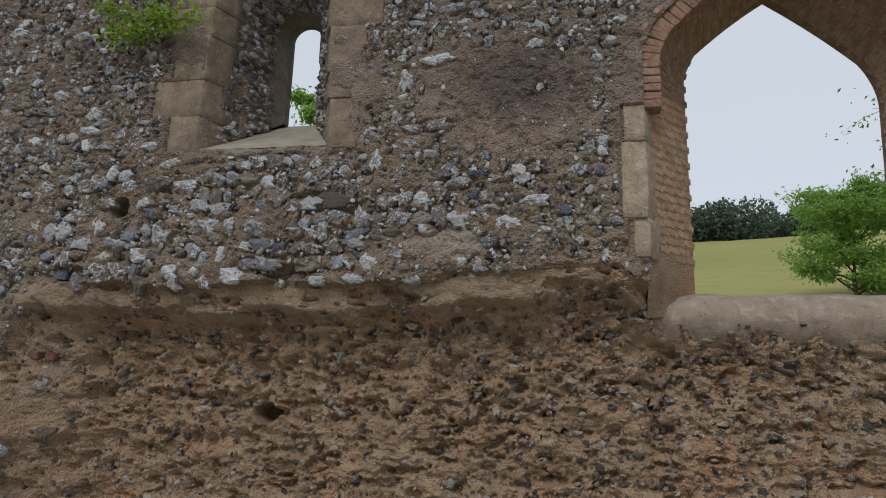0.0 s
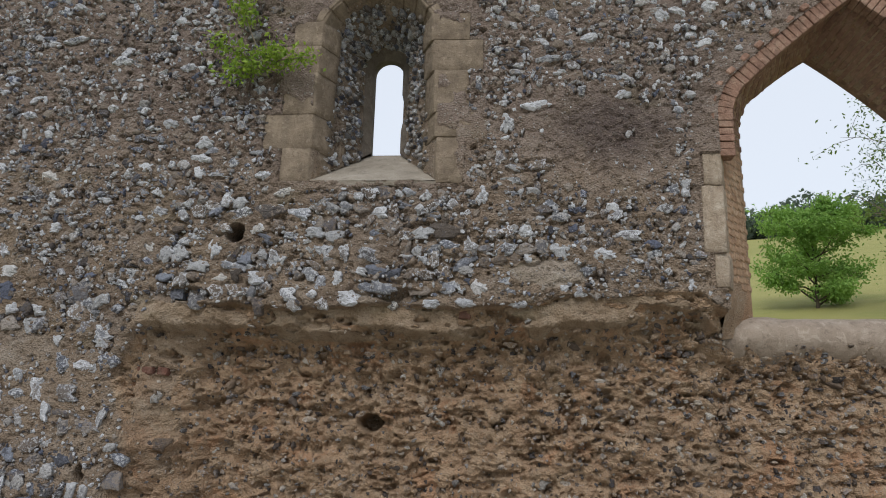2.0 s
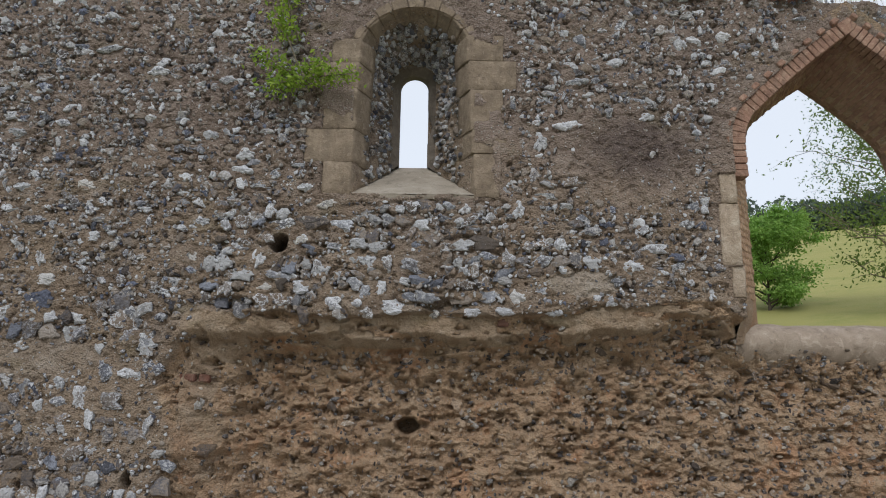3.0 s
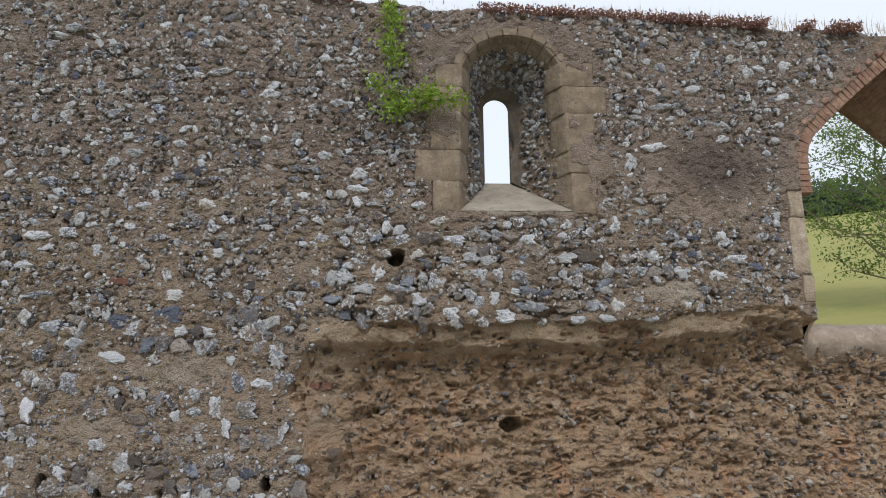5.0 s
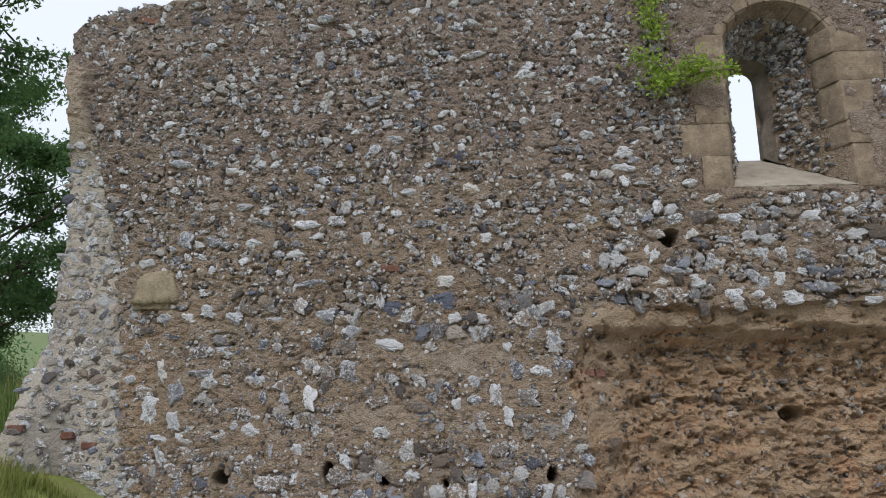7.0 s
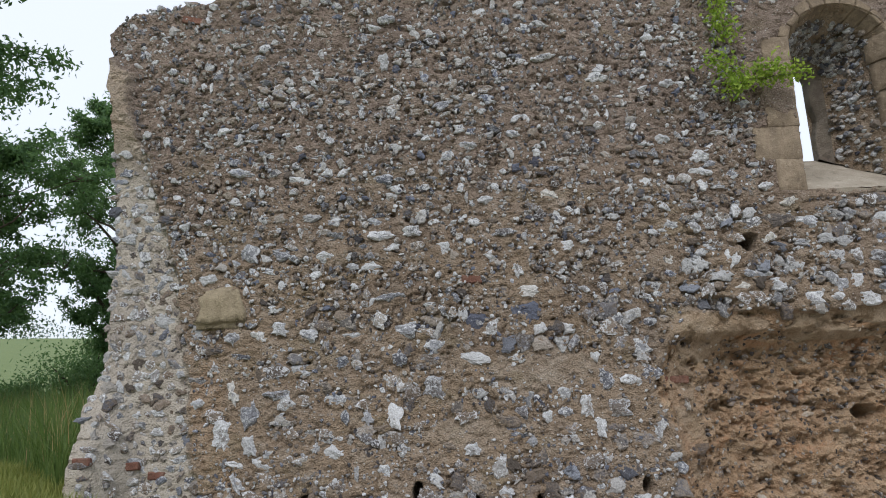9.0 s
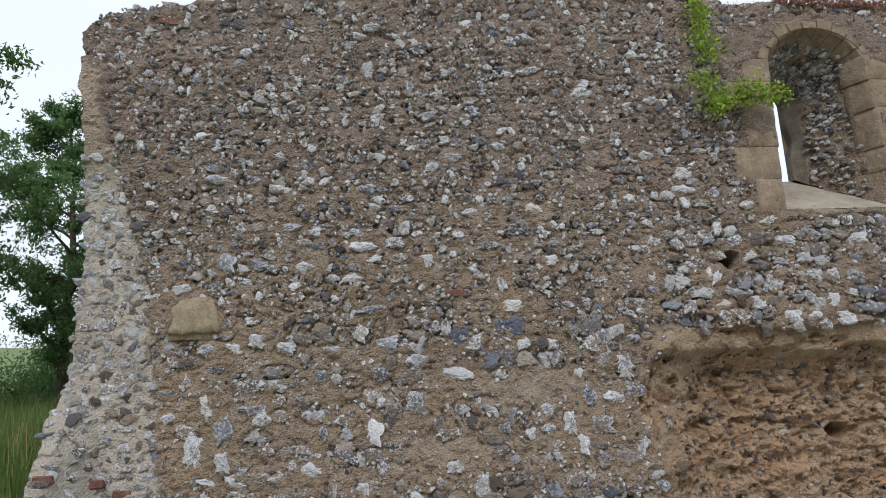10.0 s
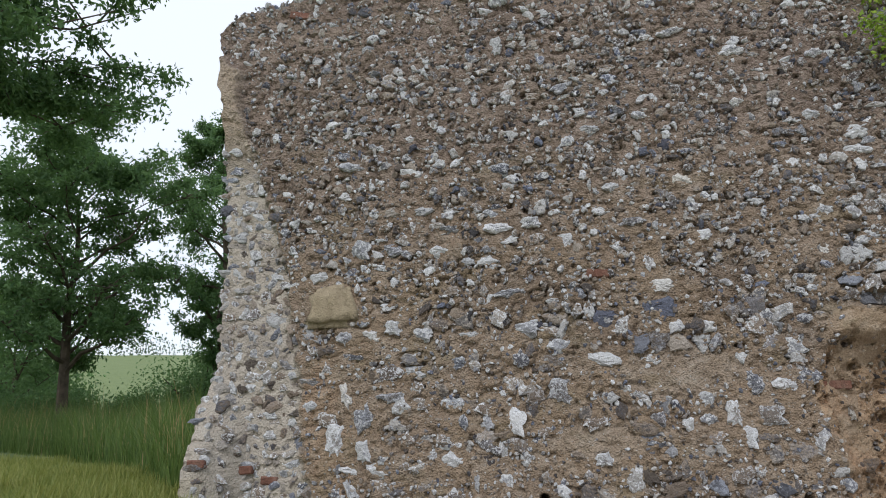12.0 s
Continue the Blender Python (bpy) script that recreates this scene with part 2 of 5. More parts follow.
M_ASHLAR = stone_material("weathered limestone", (0.15, 0.118, 0.088), (0.232, 0.185, 0.138), (0.315, 0.26, 0.198), 7.0, 0.35)
M_PALE = stone_material("pale limestone", (0.25, 0.195, 0.145), (0.36, 0.295, 0.225), (0.47, 0.41, 0.34), 9.0, 0.35)
M_CEMENT = stone_material("smooth sill cement", (0.27, 0.24, 0.20), (0.34, 0.305, 0.255), (0.40, 0.36, 0.31), 3.0, 0.2)
M_SILL = stone_material("brown cement sill", (0.27, 0.22, 0.175), (0.36, 0.30, 0.245), (0.44, 0.38, 0.32), 4.0, 0.3)
M_SLIT = stone_material("dark grey dressed stone", (0.13, 0.11, 0.095), (0.19, 0.165, 0.14), (0.25, 0.22, 0.19))
M_BRICK = stone_material("old red brick", (0.19, 0.112, 0.085), (0.295, 0.18, 0.133), (0.41, 0.295, 0.225), 7.0, 0.35)
M_TILE = stone_material("ochre reveal brick", (0.32, 0.20, 0.13), (0.44, 0.29, 0.19), (0.53, 0.40, 0.29), 6.0, 0.25)
M_RED = stone_material("bright red brick", (0.11, 0.055, 0.042), (0.165, 0.08, 0.06), (0.24, 0.15, 0.12), 9.0, 0.3)
M_TAN = stone_material("sandstone block", (0.22, 0.185, 0.13), (0.29, 0.245, 0.172), (0.35, 0.30, 0.22), 9.0, 0.25)


def plain(name, a, b, scale, rough=0.9, bump=0.3, dist=0.02):
    n = Nodes(name)
    g = n.add("ShaderNodeNewGeometry").outputs["Position"]
    m = n.noise(scale, 5, 0.6, g)
    return n.done(n.ramp(m, [(0.3, a), (0.7, b)]), rough, n.bump(n.noise(scale * 8, 4, 0.7, g), bump, dist))


def leaf_material(name, a, b):
    n = Nodes(name)
    r = n.add("ShaderNodeNewGeometry").outputs["Random Per Island"]
    n.bsdf.inputs["Subsurface Weight"].default_value = 0.0
    col = n.ramp(r, [(0.0, a), (1.0, b)])
    n.done(col, 0.6)
    tr = n.add("ShaderNodeBsdfTranslucent", Color=n.mix(0.5, col, (b[0] * 1.6, b[1] * 1.6, b[2] * 0.9)))
    mx = n.add("ShaderNodeMixShader", i0=0.4, i1=n.bsdf.outputs[0], i2=tr.outputs[0])
    n.t.links.new(mx.outputs[0], n.t.nodes["Material Output"].inputs[0])
    return n.mat


M_LEAF_DARK = leaf_material("dark tree leaves", (0.045, 0.105, 0.05), (0.13, 0.225, 0.095))
M_LEAF_ASH = leaf_material("fresh ash leaves", (0.12, 0.25, 0.055), (0.29, 0.45, 0.13))
M_LEAF_FERN = leaf_material("bright sprig leaves", (0.09, 0.18, 0.025), (0.32, 0.43, 0.08))
# pale grey-green: the haze of distance is mixed into this leaf colour
M_LEAF_HAZED = leaf_material("hazed far wood leaves", (0.07, 0.10, 0.085), (0.12, 0.16, 0.125))
M_LEAF_THIN = leaf_material("thin olive leaves", (0.08, 0.14, 0.035), (0.17, 0.24, 0.07))
M_GRASS = leaf_material("grass blades", (0.035, 0.08, 0.022), (0.145, 0.21, 0.07))
M_TURF = leaf_material("dry turf", (0.075, 0.125, 0.03), (0.28, 0.29, 0.10))
M_SEDUM = leaf_material("red stonecrop", (0.14, 0.06, 0.055), (0.30, 0.175, 0.15))
M_STRAW = leaf_material("dry grass stems", (0.26, 0.19, 0.10), (0.42, 0.33, 0.19))
M_BARK = plain("bark", (0.045, 0.036, 0.028), (0.11, 0.09, 0.07), 6, 0.95, 0.8)
M_TWIG = plain("pale twig bark", (0.12, 0.10, 0.075), (0.22, 0.19, 0.14), 6, 0.95, 0.5)


def ground_material():
    n = Nodes("meadow ground")
    g = n.add("ShaderNodeNewGeometry").outputs["Position"]
    big = n.noise(0.05, 4, 0.6, g)
    mid = n.noise(0.9, 5, 0.65, g)
    fine = n.noise(14, 5, 0.75, g)
    col = n.ramp(big, [(0.35, (0.23, 0.235, 0.07)), (0.5, (0.27, 0.265, 0.085)), (0.65, (0.30, 0.285, 0.10))])
    col = n.mix(n.math("MULTIPLY", n.step(mid, 0.45, 0.7), 0.5), col, (0.17, 0.21, 0.05))
    near = n.attr("near")
    col = n.mix(near, col, n.ramp(mid, [(0.3, (0.10, 0.15, 0.035)), (0.55, (0.17, 0.22, 0.05)), (0.75, (0.24, 0.20, 0.11))]))
    col = n.mix(n.math("MULTIPLY", n.attr("left"), 0.9), col, n.ramp(mid, [(0.3, (0.085, 0.145, 0.06)), (0.7, (0.135, 0.19, 0.09))]))
    col = n.mix(n.math("MULTIPLY", n.step(fine, 0.45, 0.65), 0.35), col, (0.31, 0.29, 0.12))
    col = n.mix(n.attr("floor"), col, n.ramp(fine, [(0.3, (0.26, 0.23, 0.185)), (0.5, (0.38, 0.345, 0.29)), (0.7, (0.46, 0.42, 0.36))]))
    return n.done(col, 0.95, n.bump(n.math("ADD", fine, mid), 0.6, 0.05))


M_GROUND = ground_material()

# ---------------------------------------------------------------- ground
def ground_z(x, y):
    x, y = np.asarray(x, float), np.asarray(y, float)
    inside = 0.04 + 0.96 * np.maximum(smooth(-8.3, -10.8, x) * smooth(-2.0, 3.5, y), smooth(6.9, 7.6, y))
    d = np.hypot(x + 4, y)
    az = np.degrees(np.arctan2(x + 4, y))
    right = 0.255 * np.clip(d - 8, 0, 82) - 0.0 * d
    right = right - 0.02 * np.clip(d - 92, 0, 400)
    left = 0.035 * np.clip(d - 10, 0, 25) + 0.125 * np.clip(d - 35, 0, 110)
    k = smooth(-14, 2, az) * smooth(140, 70, az)
    out = (k * right + (1 - k) * left) * smooth(7.2, 12, np.maximum(y, -x - 4))
    bumps = (fbm(np.stack([x, y], -1) * 0.35, 3) - 0.5) * 0.16 * smooth(0, 8, np.hypot(x + 4, y + 0.5))
    mound = 0.22 * np.exp(-(((x + 13.5) / 1.8) ** 2 + ((y - 6.5) / 2.2) ** 2))
    return inside + out + bumps + mound


def stretched(lo, hi, mid, n, p):
    t = np.linspace(-1, 1, n)
    s = np.sign(t) * np.abs(t) ** p
    return np.where(s < 0, mid + (mid - lo) * s, mid + (hi - mid) * s)


gx, gy = stretched(-420, 420, -7, 190, 3.2), stretched(-300, 460, 5, 190, 3.2)
X, Y = np.meshgrid(gx, gy, indexing="ij")
Z = ground_z(X, Y)
near = smooth(26, 12, np.hypot(X + 8, Y - 3)) * smooth(-6, -9, X)
ground = new("ground", mesh_np("ground", np.stack([X, Y, Z], -1).reshape(-1, 3), grid_faces(190, 190), M_GROUND, False, {"near": near.ravel(), "left": smooth(-10, -18, X).ravel(), "floor": (smooth(-9.6, -8.6, X + 0.6 * fbm(np.stack([X, Y], -1), 4)) * smooth(7.0, 6.4, Y) * smooth(-14, -10, Y) * smooth(9, 6, X)).ravel()}))
tagged(ground, "trodden pale earth and rough grass rising to a green meadow", "ground", kind="structure")

# ---------------------------------------------------------------- wall plan
WALL_Y, BACK_Y = 5.95, 6.95
X0, X1, Z0 = -10.62, 3.9, -0.1
WIN_L, WIN_R, WIN_SILL, WIN_SPRING, WIN_R0 = -3.56, -2.34, 3.59, 5.08, 0.56
WIN_X = -2.985


def wall_top(x):
    return np.interp(x, [-10.62, -10.4, -10.1, -9.5, -8.5, -6.0, -3.9, -2.0, 0.3, 1.6, 3.9], [5.80, 5.98, 6.04, 6.09, 6.14, 6.16, 6.03, 5.96, 5.90, 5.86, 5.82])


def left_edge(z):
    return np.interp(z, [0.0, 1.1, 1.8, 2.6, 4.1, 5.2, 5.6], [-10.68, -10.65, -10.60, -10.48, -10.50, -10.53, -10.60])


def repair_edge(z):
    return np.interp(z, [0.0, 1.14, 2.92, 4.35, 5.2, 5.6], [-9.55, -9.62, -9.85, -10.24, -10.36, -10.75])


def bez(p0, p1, p2, n):
    t = np.linspace(0, 1, n)[:, None]
    return (1 - t) ** 2 * np.array(p0) + 2 * t * (1 - t) * np.array(p1) + t * t * np.array(p2)


def line(p0, p1, n):
    t = np.linspace(0, 1, n)[:, None]
    return np.array(p0) * (1 - t) + np.array(p1) * t


def outline(jl, sl, c1, m, ap, c2, sr, jr):
    """A pointed opening: jamb foot, springing, turn, flank, apex and the other side."""
    return np.concatenate([line(jl, sl, 21)[:-1], bez(sl, c1[0], c1[1], 11)[:-1], bez(c1[1], m, ap, 21)[:-1],
                           bez(ap, c2[2], c2[1], 21)[:-1], bez(c2[1], c2[0], sr, 11)[:-1], line(sr, jr, 21)])


ARCH_Y = 6.11
ARCH_F = outline((0.26, 2.2), (0.25, 4.25), ((0.26, 4.44), (0.38, 4.61)), (0.94, 5.17), (1.55, 5.60), ((2.74, 4.44), (2.62, 4.61), (2.10, 5.15)), (2.75, 4.25), (2.74, 2.2))
ARCH_B = outline((0.70, 2.3), (0.68, 4.38), ((0.68, 4.54), (0.80, 4.73)), (1.10, 5.01), (1.42, 5.21), ((2.31, 4.34), (2.17, 4.55), (1.84, 4.89)), (2.31, 4.13), (2.28, 2.3))


def inside_poly(x, z, poly):
    res = np.zeros(np.shape(x), bool)
    px, pz = poly[:, 0], poly[:, 1]
    for i in range(len(poly)):
        j = i - 1
        cond = (pz[i] > z) != (pz[j] > z)
        with np.errstate(divide="ignore", invalid="ignore"):
            xi = (px[j] - px[i]) * (z - pz[i]) / (pz[j] - pz[i]) + px[i]
        res ^= cond & (x < xi)
    return res


def win_outline(xl, xr, z0, zs, rise, n=12):
    c, r = (xl + xr) / 2, (xr - xl) / 2
    a = np.linspace(math.pi, 0, 2 * n + 1)
    return np.concatenate([line((xl, z0), (xl, zs), n)[:-1], np.stack([c + r * np.cos(a), zs + rise * np.sin(a)], -1), line((xr, zs), (xr, z0), n)[1:]])


WIN_F = win_outline(WIN_L, WIN_R, WIN_SILL, WIN_SPRING, 0.55)
WIN_B = win_outline(-3.165, -2.845, 4.19, 5.12, 0.16)
HOLES = [(-4.22, 3.10, 0.085, 0.080), (-2.98, 1.37, 0.11, 0.08)]
LOW_HOLES = [(-8.60, 0.87, 0.085, 0.07), (-7.57, 0.89, 0.045, 0.095), (-7.03, 0.83, 0.05, 0.05), (-6.45, 0.80, 0.03, 0.05), (-5.47, 0.86, 0.045, 0.08)]


LEFT_JAMB = [(3.59, 3.92, -3.84), (3.92, 4.27, -4.03), (4.27, 4.70, -3.86), (4.70, 4.99, -4.02), (4.99, 5.26, -3.80)]
RIGHT_JAMB = [(3.57, 4.02, -2.09), (4.02, 4.27, -1.88), (4.27, 4.70, -2.05), (4.70, 5.02, -1.92), (5.02, 5.30, -2.05)]
BEDS = [(a, b, x, WIN_L) for a, b, x in LEFT_JAMB] + [(a, b, WIN_R, x) for a, b, x in RIGHT_JAMB] + [(3.56, 3.87, 0.08, 0.3), (2.94, 3.56, 0.06, 0.3), (2.62, 2.93, 0.12, 0.3)]


def lip(x):
    """Height of the ragged edge below which the facing has gone."""
    n = fbm(np.stack([np.asarray(x, float) * 2.6, np.zeros(np.shape(x))], -1), 21, 4) - 0.5
    return np.interp(x, [-5.3, -4.9, -4.2, -2.0, -1.0, 0.0, 0.12, 0.4, 4], [2.30, 2.43, 2.41, 2.42, 2.53, 2.56, 2.50, 2.40, 2.38]) + n * 0.12


def recess_depth(x, z):
    d = lip(x) - z
    rag = (fbm(np.stack([x * 3, z * 3], -1), 31, 3) - 0.5) * 0.10
    edge = np.interp(z, [0.8, 1.4, 1.8, 2.1, 2.4], [-5.12, -5.25, -5.28, -5.22, -4.98])
    wander = 0.5 * (fbm(np.stack([x * 0.4, z * 1.7], -1), 35, 4) - 0.5)
    side = np.interp(x + rag * 1.6 + wander - edge, [0, 0.08, 0.2, 0.4, 0.8], [0, 0.12, 0.32, 0.55, 1.0])
    d = d + 0.10 * (fbm(np.stack([x * 1.3, z * 0.5], -1), 33, 3) - 0.5) * smooth(0.1, 0.2, d) + 0.16 * (fbm(np.stack([x * 4.0, z * 2.0], -1), 34, 4) - 0.5) * smooth(0.08, 0.2, d)
    under = np.interp(d, [0, 0.012, 0.03, 0.20, 0.235, 0.29, 0.42, 0.65, 1.1, 1.7, 2.4], [0, 0.08, 0.14, 0.19, 0.27, 0.37, 0.50, 0.59, 0.66, 0.78, 0.84])
    deep = np.maximum(under, 0.56 * smooth(0.0, 0.05, d) + 0.5 * np.clip(d, 0, 0.5))
    under = under + (deep - under) * smooth(0.05, 0.45, x + rag)
    return under * side


def surface(x, z):
    """Depth of the mortar face at (x, z), and the masks of its kinds."""
    x, z = np.broadcast_arrays(np.asarray(x, float), np.asarray(z, float))
    p = np.stack([x, z], -1)
    rec = recess_depth(x, z)
    ochre = smooth(0.03, 0.10, rec)
    y = WALL_Y + rec
    rag = (fbm(p * 4, 11, 4) - 0.5) * 0.22
    rep = smooth(0.03, -0.05, x - repair_edge(z) + rag)
    y = y + rep * (0.25 + 0.06 * smooth(2.0, 3.4, z)) * (1 - 0.75 * smooth(4.0, 4.9, z)) - rep * 0.42 * smooth(2.3, 1.2, z) * smooth(-10.15, -10.55, x)
    y = y + 0.09 * smooth(-1.8, 0.1, x) * (1 - ochre) + np.interp(x, [-9.9, -9.4, -9.0, -8.2, -7.0], [0.22, 0.19, 0.11, 0.06, 0.0]) * (1 - rep) + 0.05 * smooth(4.6, 5.9, z)
    plaster, patch = np.zeros_like(x), np.zeros_like(x)
    band = smooth(0.26, 0.25, lip(x) - z + (fbm(p * 4.5, 45, 4) - 0.5) * 0.28) * smooth(0.0, 0.03, lip(x) - z) * smooth(-5.2, -5.0, x) * smooth(0.2, 0.0, x)
    plaster = np.maximum(plaster, band * smooth(0.42, 0.43, fbm(np.stack([x * 2.2, z * 5], -1), 41, 4)))
    rag2 = (fbm(p * 7, 43, 3) - 0.5) * 0.16
    for cx, cz, rx, rz, a in ((-1.30, 2.73, 0.36, 0.12, 0.85), (-4.75, 2.13, 0.24, 0.16, 0.8), (-4.4, 2.29, 0.33, 0.09, 0.8), (-4.98, 1.72, 0.17, 0.34, 0.6), (-4.92, 1.2, 0.2, 0.35, 0.4), (-3.3, 2.16, 0.4, 0.05, 0.8), (-1.0, 2.36, 0.55, 0.10, 0.9), (-2.2, 2.2, 0.35, 0.06, 0.8), (-6.35, 1.95, 0.55, 0.22, 0.35), (-7.1, 1.42, 0.42, 0.14, 0.4)):
        spot = a * smooth(1.03, 0.97, np.hypot((x - cx) / rx, (z - cz) / rz) + rag2 * 3)
        if cz > 2.6 or cx < -5.4:
            patch = np.maximum(patch, spot)
        else:
            plaster = np.maximum(plaster, spot)
    rough = fbm(p * 3.2, 5, 3) - 0.5
    med = fbm(p * 13, 6, 3) - 0.5
    tiny = fbm(p * 36, 8, 2) - 0.5
    y = y + (rough * 0.05 + med * 0.034 + tiny * 0.018) * (1 - 0.55 * rep)
    core = 0.6 * (fbm(np.stack([x * 2.6, z * 7.0], -1), 9, 4) - 0.5) + 0.6 * (fbm(p * 5.5, 10, 2) - 0.5)
    warp = np.stack([x + 0.10 * (fbm(p * 6, 12, 3) - 0.5), z + 0.12 * (fbm(p * 5, 14, 3) - 0.5)], -1)
    knob = fbm(warp * [11, 17], 13, 4) - 0.5
    patchy = smooth(0.42, 0.58, fbm(p * 1.7, 18, 3))
    pits = smooth(0.60, 0.68, fbm(warp * [5.5, 9.5], 15, 4)) * (0.35 + 0.65 * patchy)
    small = smooth(0.58, 0.68, fbm(warp * [15, 22], 16, 3))
    lv = warp[..., 1] * 5.5 + 3.4 * (fbm(warp * [1.2, 2.0], 19, 3) - 0.5)
    ledge = ((lv % 1.0) - 0.5) * smooth(0.46, 0.60, fbm(warp * [1.6, 2.4], 20, 3))
    ridge = np.abs(fbm(warp * [9, 14], 24, 3) - 0.5)
    y = y + ochre * (1 - 0.85 * plaster) * (core * 0.20 + knob * 0.07 + pits * 0.07 + small * 0.025 + ledge * 0.02 * smooth(0.15, 0.3, rec) - ridge * 0.06) + (1 - ochre) * small * 0.018
    y = y - plaster * 0.03
    y = np.where(plaster > 0.1, y - plaster * (rough * 0.03 + med * 0.02), y)
    stain = smooth(1.25, 0.3, np.hypot((x + 0.70) / 0.62, (z - 4.12) / 0.42) + rag2 * 3)
    stain = np.maximum(stain, 0.35 * smooth(0.6, 0.75, fbm(p * 1.1, 51, 4)))
    purple = smooth(2.6, 4.6, z + rag * 3) * (1 - rep)
    smear = smooth(1.12, 0.85, np.hypot((x + 2.95) / 1.05, (z - 5.18) / 0.68) + rag2 * 2.5)
    stain = np.maximum(stain, 0.22 * smear)
    bare = np.maximum(np.maximum(0.93 * smear, smooth(0.2, 0.4, patch)), smooth(1.15, 0.8, np.hypot((x + 0.85) / 0.78, (z - 4.0) / 0.55) + rag2 * 2))
    for za, zb, xa, xb in BEDS:
        y = np.where((x > xa - 0.01) & (x < xb + 0.01) & (z > za) & (z < zb), np.where(x > -0.3, ARCH_Y - 0.035, WALL_Y + 0.036 - 0.042 * smooth(0.46, 0.60, fbm(p * 2.6, 55, 5))), y)
    for cx, cz, rx, rz in HOLES + LOW_HOLES:
        y = y + 0.42 * smooth(1.15, 0.75, np.hypot((x - cx) / rx, (z - cz) / rz) + rag2 * 4.5)
    for cx in (-4.62, -2.62):
        y = y + 0.12 * smooth(1.2, 0.6, np.hypot((x - cx) / 0.2, (z - 2.5) / 0.07) + rag2)
    torn = smooth(0.32, 0.05, np.abs(x - repair_edge(z) - 0.16 + rag)) * smooth(2.6, 1.9, z) * (1 - rep) * 0.28
    return y, dict(ochre=np.maximum(np.maximum(ochre, torn), rep * 0.35 * smooth(3.9, 4.6, z)) * (1 - plaster), grey=np.maximum(rep * (1 - 0.5 * smooth(3.9, 4.6, z)), 0.55 * patch), plaster=plaster, stain=stain * (1 - ochre), purple=purple * (1 - ochre)), bare


# ---------------------------------------------------------------- wall
wall = thing("wall_north", "tall ruined flint and mortar church wall with robbed lower facing", "wall", kind="structure")
nx, nz = 1240, 520
ux = np.interp(np.linspace(0, 1, nx), [0, 0.95, 1], [0, 0.86, 1])[:, None]
uz = np.interp(np.linspace(0, 1, nz), [0, 0.02, 1], [0, 0.08, 1])[None, :]
ztop = wall_top(X0 + (X1 - X0) * ux) + (fbm(np.stack([ux * 90, ux * 0], -1), 61, 4) - 0.5) * 0.13
GZ = Z0 + (ztop - Z0) * uz
xl = left_edge(GZ) + (fbm(np.stack([GZ * 6, ux * 0 + GZ * 0], -1), 63, 3) - 0.5) * 0.10
GX = xl + (X1 - xl) * ux
GY, masks, _ = surface(GX, GZ)
GY = GY + 0.12 * smooth(0.985, 1.0, uz)
# back face and top of the wall
bx, bz = GX[::6, ::6], GZ[::6, ::6]
bcx, bcz = (bx[:-1, :-1] + bx[1:, 1:]) / 2, (bz[:-1, :-1] + bz[1:, 1:]) / 2


def grown(poly, k):
    c = (poly.min(0) + poly.max(0)) / 2
    d = poly - c
    return c + d * (1 + k / np.abs(d).max(0))


bkeep = ~(inside_poly(bcx, bcz, grown(WIN_B, 0.11)) | inside_poly(bcx, bcz, grown(ARCH_B, 0.11)))
by = BACK_Y + (fbm(np.stack([bx * 3, bz * 3], -1), 71, 3) - 0.5) * 0.06
zeros = {k: np.zeros(bx.size) for k in masks}
child("back_face", mesh_np("back_face", np.stack([bx, by, bz], -1).reshape(-1, 3), grid_faces(*bx.shape, bkeep)[:, ::-1], M_MORTAR, False, zeros), wall)


def strip(name, a, b, mat, parent, steps=8, bump=0.03, label="", seed=0, flip=False, tint=0.0):
    """A rough sheet drawn between two rows of 3D points."""
    a, b = np.asarray(a, float), np.asarray(b, float)
    t = np.linspace(0, 1, steps)[None, :, None]
    g = a[:, None, :] * (1 - t) + b[:, None, :] * t
    nse = np.stack([fbm(g * 5.0 + k * 31.7, seed + k, 3) - 0.5 for k in range(3)], -1)
    fine = np.stack([fbm(g * 19.0 + k * 31.7, seed + 5 + k, 2) - 0.5 for k in range(3)], -1)
    edge = np.sin(np.pi * t) ** 0.5
    g = g + (nse * bump * 2 + fine * bump) * edge
    f = grid_faces(*g.shape[:2])
    me = mesh_np(name, g.reshape(-1, 3), f[:, ::-1] if flip else f, mat, False, {k: np.full(g.shape[0] * g.shape[1], tint if k == "ochre" else 0.0) for k in masks} if mat is M_MORTAR else None)
    return child(name, me, parent, label)


def at_y(poly, y):
    return np.stack([poly[:, 0], np.full(len(poly), y), poly[:, 1]], -1)


top_front = np.stack([GX[:, -1], GY[:, -1], GZ[:, -1]], -1)[::3]
top_back = top_front * [1, 0, 1] + [0, BACK_Y, -0.02]
strip("wall_head", top_front, top_back, M_MORTAR, wall, 10, 0.10, "rough broken wall head", 81)
end_front = np.stack([GX[0], GY[0], GZ[0]], -1)
strip("wall_end", end_front[::3], (end_front * [1, 0, 1] + [0, BACK_Y, 0])[::3], M_MORTAR, wall, 10, 0.08, "broken end of the wall", 83)
last = np.stack([GX[-1], GY[-1], GZ[-1]], -1)
strip("wall_end", last[::3], (last * [1, 0, 1] + [0, BACK_Y, 0])[::3], M_MORTAR, wall, 10, 0.05, "", 85)

